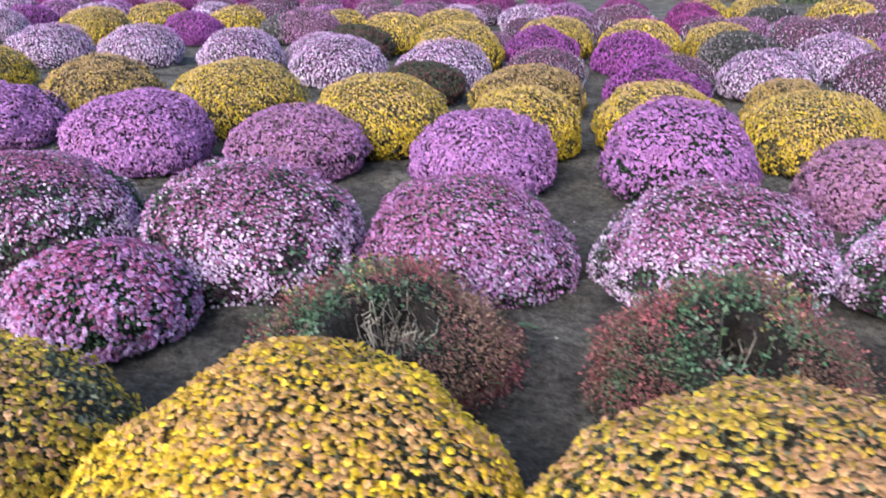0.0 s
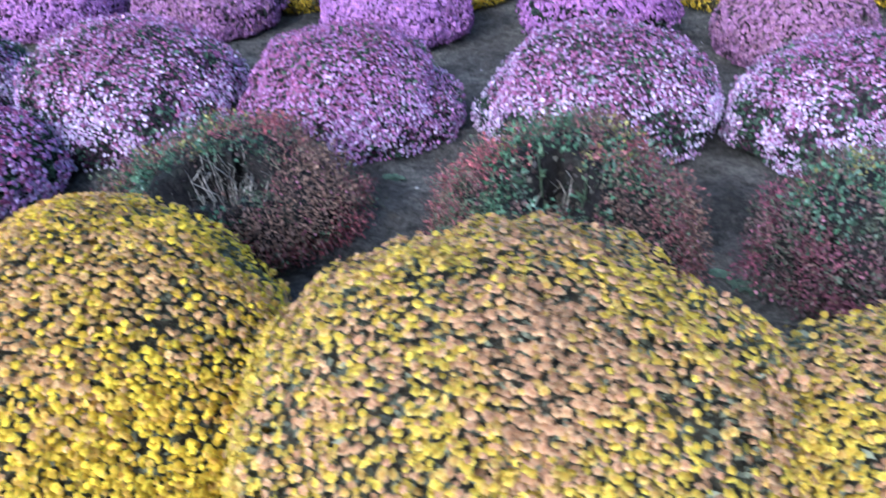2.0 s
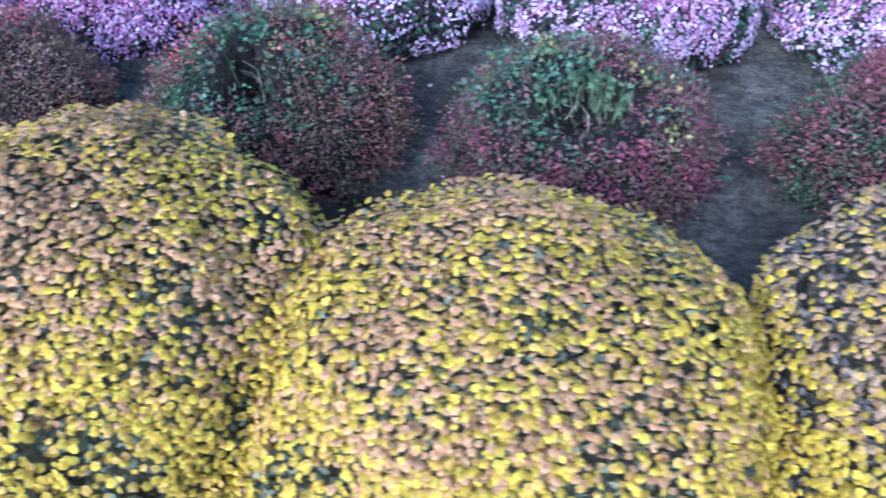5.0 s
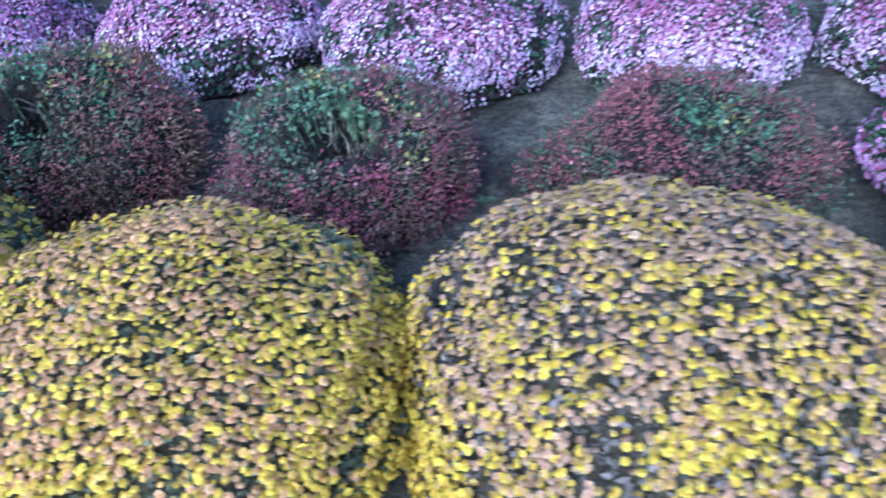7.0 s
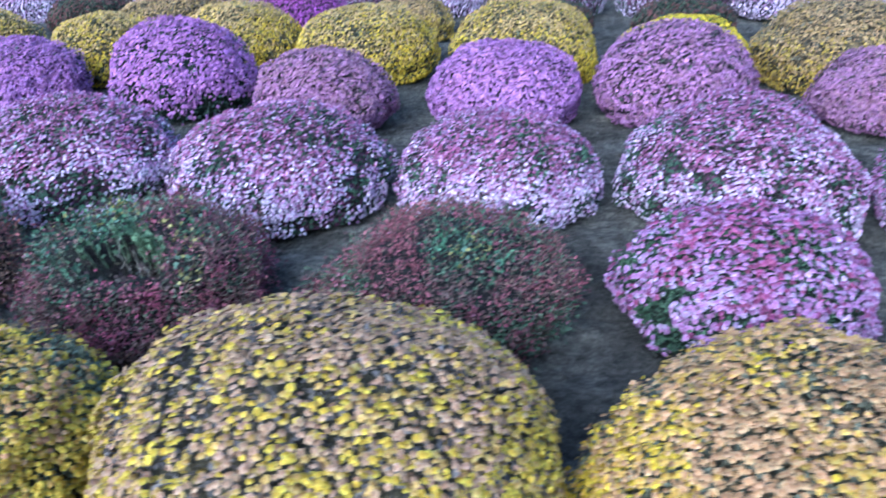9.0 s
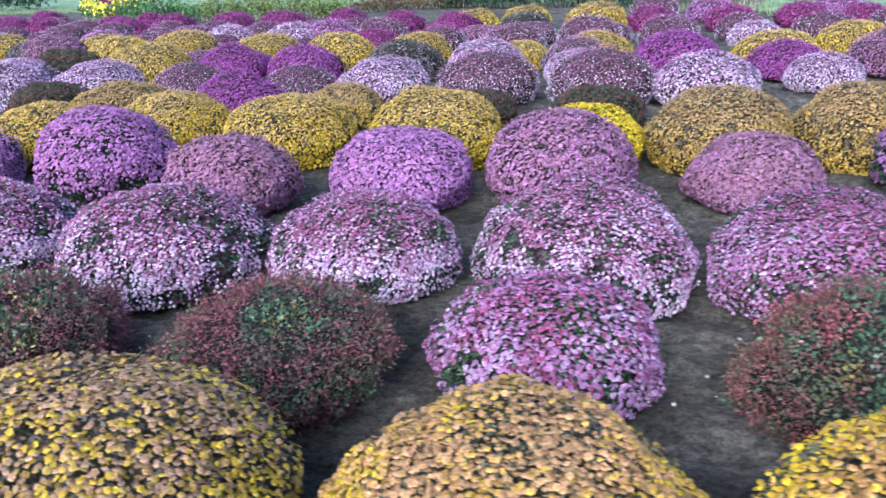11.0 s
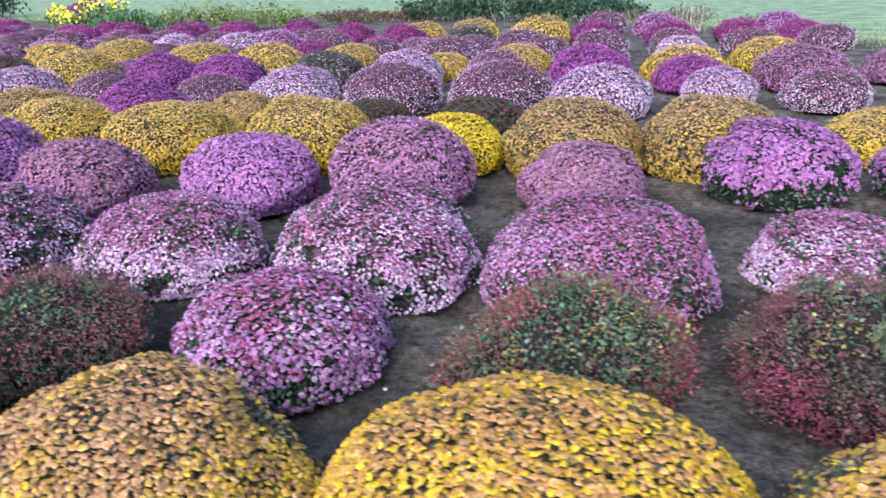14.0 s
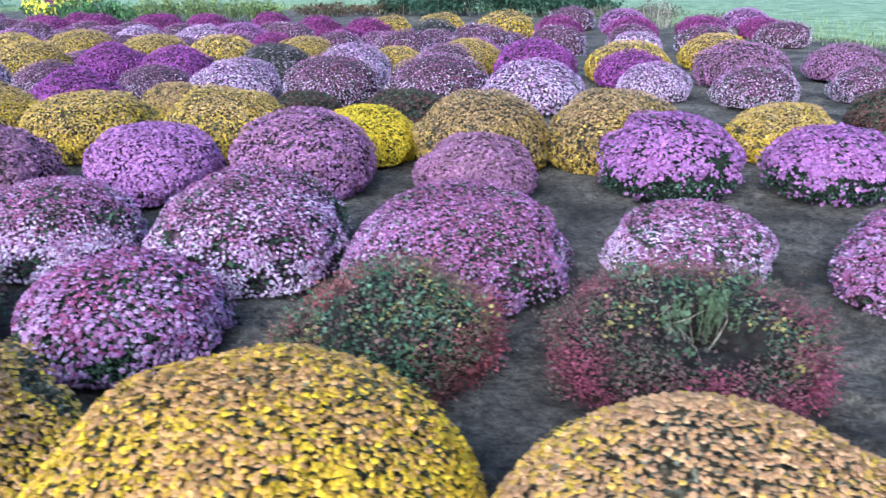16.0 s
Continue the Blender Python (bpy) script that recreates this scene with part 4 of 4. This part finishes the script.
for i, (x, y, r, h, sort) in enumerate(FRONT_ROW):
    mum(x, y, r, h, sort, 100 + i, 19000, 1, 5, 12000, "front row of golden mounds", bumpy=0.032, single=260)
for i, (x, y, r, h, sort) in enumerate(SECOND_ROW):
    if sort == "rose":
        mum(x, y, r, h, sort, 200 + i, 7600, 1, 5, 8000, "second row of bushes", single=150)
    else:
        bare_bush(x, y, r, h, 200 + i, HOLLOWS[i], {"red": RED, "green": GREENER, "maroon": MAROON}[sort], LUSH_PART[i], HOLLOW_LABEL[i], "second row of bushes", SHOOTS.get(i, 0), STEMS.get(i, 0))
for i, (x, y, r, h, sort) in enumerate(THIRD_ROW):
    mum(x, y - 0.03, r + 0.02, h, sort, 300 + i, 15500, 0, 4, 5600, "row of pink and white bushes", single=90, belly=0.22, foot=0.2)
for i, (x, y, r, h, sort) in enumerate(FOURTH_ROW):
    mum(x, y, r, h, sort, 400 + i, 10500, 0, 4, 3000, "row of purple bushes", 0.97, belly=0.34, foot=0.6)
for i, (x, y, r, h, sort) in enumerate(FIFTH_ROW):
    mum(x, y, r, h, sort, 500 + i, 10000, 0, 3, 3600, "row of yellow bushes", 0.93, belly=0.32, foot=0.5)

FAR = {}
count = 0
for row in (SIXTH_ROW, SEVENTH_ROW, EIGHTH_ROW, NINTH_ROW, LAST_ROW, OUTER_ROW, EDGE_ROW, LIMIT_ROW, INNER_ROW, FILL_ROW):
    for x, y, r, h, sort in row:
        count += 1
        key = (sort, count % 2, y > 12)
        if key not in FAR:
            n, size = (1700, 1.85) if y > 12 else (3800, 1.3)
            FAR[key] = (mum(x, y, r, h, sort, 600 + count, n, 0, 3, 260 if y > 12 else 900, "bushes in the far rows", size, seg=20, belly=0.32, foot=0.5), r, h)
        else:
            src, r0, h0 = FAR[key]
            ob = copy_thing(src, pose(x, y, 0, 0, 0, (count * 37) % 70 - 35))
            ob.scale = (r / r0, r / r0, h / h0)


# ---- beyond the rows ----
def lawn_sheet():
    """The pale meadow past the flower field, with an uneven edge."""
    edge = [(-900, 60), (-200, 40), (-60, 34), (-20, 31.5), (-6, 30.5), (1, 29.5), (6, 26.5), (9.4, 21), (11.2, 16.5), (13.2, 12.5), (17, 10.5), (40, 9), (200, 5), (900, -20)]
    rng = np.random.default_rng(8)
    pts = []
    for (x0, y0), (x1, y1) in zip(edge, edge[1:]):
        k = max(2, int(math.hypot(x1 - x0, y1 - y0) / 0.5)) if abs(x0) < 70 and abs(x1) < 70 else 3
        for i in range(k):
            f = i / k
            w = 0.22 if abs(x0) < 50 else 0
            pts.append((x0 + (x1 - x0) * f, y0 + (y1 - y0) * f + rng.normal() * w))
    pts.append(edge[-1])
    co, tr = [], []
    steps = [0, 0.3, 0.8, 2, 5, 12, 30, 80, 250, 800]
    for x, y in pts:
        for k, q in enumerate(steps):
            co.append((x + q * 0.12, y + q, 0.018 * min(1, k) + 0.006))
    n = len(steps)
    for i in range(len(pts) - 1):
        for k in range(n - 1):
            a, b = i * n + k, (i + 1) * n + k
            tr += [(a, b, b + 1), (a, b + 1, a + 1)]
    me = mesh_from("meadow", np.array(co), np.array(tr), None, LAWN)
    tagged(new("meadow", me), "pale green mown meadow beyond the flower field", "meadow", "", "structure")
    # blades along the edge and over the nearer meadow
    bl = np.array([[-0.06, 0, 0], [0.06, 0, 0], [0.0, 0.12, 1.0]])
    p = np.array(pts)
    p = p[(np.abs(p[:, 0]) < 30)]
    m = 34000
    pick = p[rng.integers(0, len(p), m)]
    off = rng.exponential(2.6, m) - 1.0
    pos = np.stack([pick[:, 0] + off * 0.4 + rng.normal(size=m) * 0.5, pick[:, 1] + off * 0.8 + rng.normal(size=m) * 0.4, np.full(m, 0.01)], 1)
    nr = np.array([0, 0, 1.0]) + rng.normal(size=(m, 3)) * 0.35
    nr /= np.linalg.norm(nr, axis=1)[:, None]
    q, t = scatter(bl, np.array([(0, 1, 2)]), pos, frames_for(nr, rng), rng.uniform(0.05, 0.16, m))
    q[:, 2] = np.maximum(q[:, 2], 0.004)
    c = np.array([0.17, 0.25, 0.12]) * rng.uniform(0.6, 1.4, (m, 1)) + np.array([0.08, 0.05, 0.01]) * rng.uniform(0, 1, (m, 1))
    tagged(new("meadow_grass", mesh_from("meadow_grass", q, t, np.repeat(c, 3, 0), LEAF, False)), "tufts of pale green meadow grass beside the field", "grass", "", "stuff")


def shrub(name, label, category, x, y, r, h, cols, seed, n=900, leaf=0.07, stretch=1.0, upright=0.8, flowers=None):
    """A loose shrub of many stems with small leaves and an uneven outline."""
    rng = np.random.default_rng(seed)
    root = tagged(new(name), label, category, "plants beyond the rows")
    root.location = (x, y, 0)
    lines, tips = [], []
    for i in range(26):
        a, q = rng.uniform(0, 6.28), math.sqrt(rng.uniform(0, 1))
        foot = np.array([stretch * r * 0.75 * q * math.cos(a), r * 0.6 * q * math.sin(a), 0.0])
        tip = foot * 1.2 + np.array([rng.normal() * 0.1 * r, rng.normal() * 0.1 * r, h * rng.uniform(0.6, 1.0) * (1 - 0.35 * q * q)])
        lines.append(([foot, (foot + tip) / 2 + rng.normal(size=3) * 0.04 * r, tip], 0.008))
        tips.append((foot, tip))
    part("stems_joined", tubes("stems_joined", lines, TWIG), root, "", "stuff")
    k = rng.integers(0, len(tips), n)
    f = rng.uniform(0.15, 1.05, n) ** 0.7
    F, T = np.array([t[0] for t in tips]), np.array([t[1] for t in tips])
    pos = F[k] + (T[k] - F[k]) * f[:, None] + rng.normal(size=(n, 3)) * np.array([0.16 * r, 0.16 * r, 0.06 * h])
    pos[:, 2] = np.maximum(pos[:, 2], 0.01)
    nr = rng.normal(size=(n, 3)) + np.array([0, 0, upright])
    nr /= np.linalg.norm(nr, axis=1)[:, None]
    pts, tris = scatter(LEAF_CO, LEAF_TR, pos, frames_for(nr, rng), leaf * rng.uniform(0.5, 1.4, n))
    pts[:, 2] = np.maximum(pts[:, 2], 0.004)
    cc = np.array(cols)[rng.integers(0, len(cols), n)] * rng.uniform(0.7, 1.3, (n, 1))
    part("crown", mesh_from("crown", pts, tris, np.repeat(cc, len(LEAF_CO), 0), LEAF, False), root)
    if flowers:
        m = flowers
        k = rng.integers(0, len(tips), m)
        pos = T[k] + rng.normal(size=(m, 3)) * np.array([0.12 * r, 0.12 * r, 0.12 * h])
        nr = rng.normal(size=(m, 3)) * 0.5 + np.array([0, -0.5, 0.8])
        nr /= np.linalg.norm(nr, axis=1)[:, None]
        sh, tr, out = blossom_shape(7, 0)
        pts, tris = scatter(sh, tr, pos, frames_for(nr, rng), rng.uniform(0.04, 0.066, m))
        c = np.array([0.86, 0.78, 0.08]) * rng.uniform(0.8, 1.1, (m, 1))
        part("blossoms", mesh_from("blossoms", pts, tris, np.repeat(np.clip(c, 0, 0.9), len(sh), 0), PETAL), root, "pale yellow blossoms", "stuff")
    return root


lawn_sheet()
GREEN, DARK, LIME, RUST, DRY = [(0.07, 0.15, 0.05), (0.1, 0.2, 0.08)], [(0.03, 0.07, 0.045), (0.05, 0.1, 0.06)], [(0.16, 0.22, 0.06), (0.22, 0.27, 0.09), (0.12, 0.18, 0.06)], [(0.13, 0.05, 0.04), (0.1, 0.07, 0.04), (0.08, 0.1, 0.05)], [(0.14, 0.13, 0.09), (0.1, 0.12, 0.08)]
shrub("shrub", "dark bluish green shrub at the edge of the meadow", "shrub", -18.8, 34, 1.7, 1.6, DARK, 41, 2200, 0.12)
shrub("shrub", "low green shrub behind the flower rows", "shrub", -7.4, 23.3, 0.9, 0.75, GREEN, 42, 1200, 0.09, 1.3)
shrub("shrub", "low green shrub beside yellow flowers", "shrub", -6.2, 23.6, 0.7, 0.55, GREEN, 43, 800, 0.08, 1.3)
for i, (x, y, h) in enumerate([(-10.2, 25.2, 0.75), (-9.0, 25.0, 0.95), (-8.5, 25.9, 1.25), (-9.7, 24.6, 0.6)]):
    shrub("flowering_plant", "tall plant with clusters of pale yellow blossoms", "flowering plant", x, y, 0.42, h, GREEN, 50 + i, 260, 0.08, 1.1, 0.8, 80)
for i, (x, y, h, r) in enumerate([(-4.9, 22.6, 0.85, 0.6), (-4.1, 22.9, 1.0, 0.55), (-3.2, 22.5, 0.75, 0.7), (-2.2, 22.8, 0.85, 0.6), (-1.5, 22.4, 0.6, 0.5)]):
    shrub("tall_weed", "tall feathery yellow-green weed behind the rows", "weed", x, y, r, h, LIME, 60 + i, 900, 0.07, 1.2, 1.6)
for i, (x, y) in enumerate([(-1.0, 26.5), (0.2, 25.8), (1.3, 25.5), (-0.4, 24.9), (2.0, 26.2)]):
    shrub("low_weed", "low rust-coloured weed at the field's edge", "weed", x, y, 0.7, 0.42, RUST, 70 + i, 700, 0.07, 1.3)
for i, (x, y, r, h) in enumerate([(2.4, 25.6, 0.95, 0.85), (3.5, 25.0, 1.05, 1.05), (4.7, 24.6, 1.05, 1.1), (5.8, 24.3, 1.0, 1.05), (6.9, 23.8, 0.95, 0.9), (7.9, 23.4, 0.8, 0.7)]):
    shrub("hedge_shrub", "dense dark green shrub in a low hedge", "shrub", x, y, r, h, DARK, 80 + i, 1700, 0.09, 1.2)
for i, (x, y) in enumerate([(8.3, 22.4), (9.0, 21.2), (9.7, 22.6), (10.6, 18.6)]):
    shrub("low_weed", "low grey-green weed at the edge of the meadow", "weed", x, y, 0.6, 0.4, DRY, 90 + i, 600, 0.06, 1.3)
shrub("dry_shrub", "dry brown twiggy shrub standing in the soil", "shrub", 9.0, 18.6, 0.45, 0.95, [(0.16, 0.12, 0.1), (0.12, 0.1, 0.08)], 97, 320, 0.04)
mum(-11.2, 28.8, 0.8, 0.85, "magenta", 990, 900, 0, 5, 300, "bushes in the far rows", 2.2)
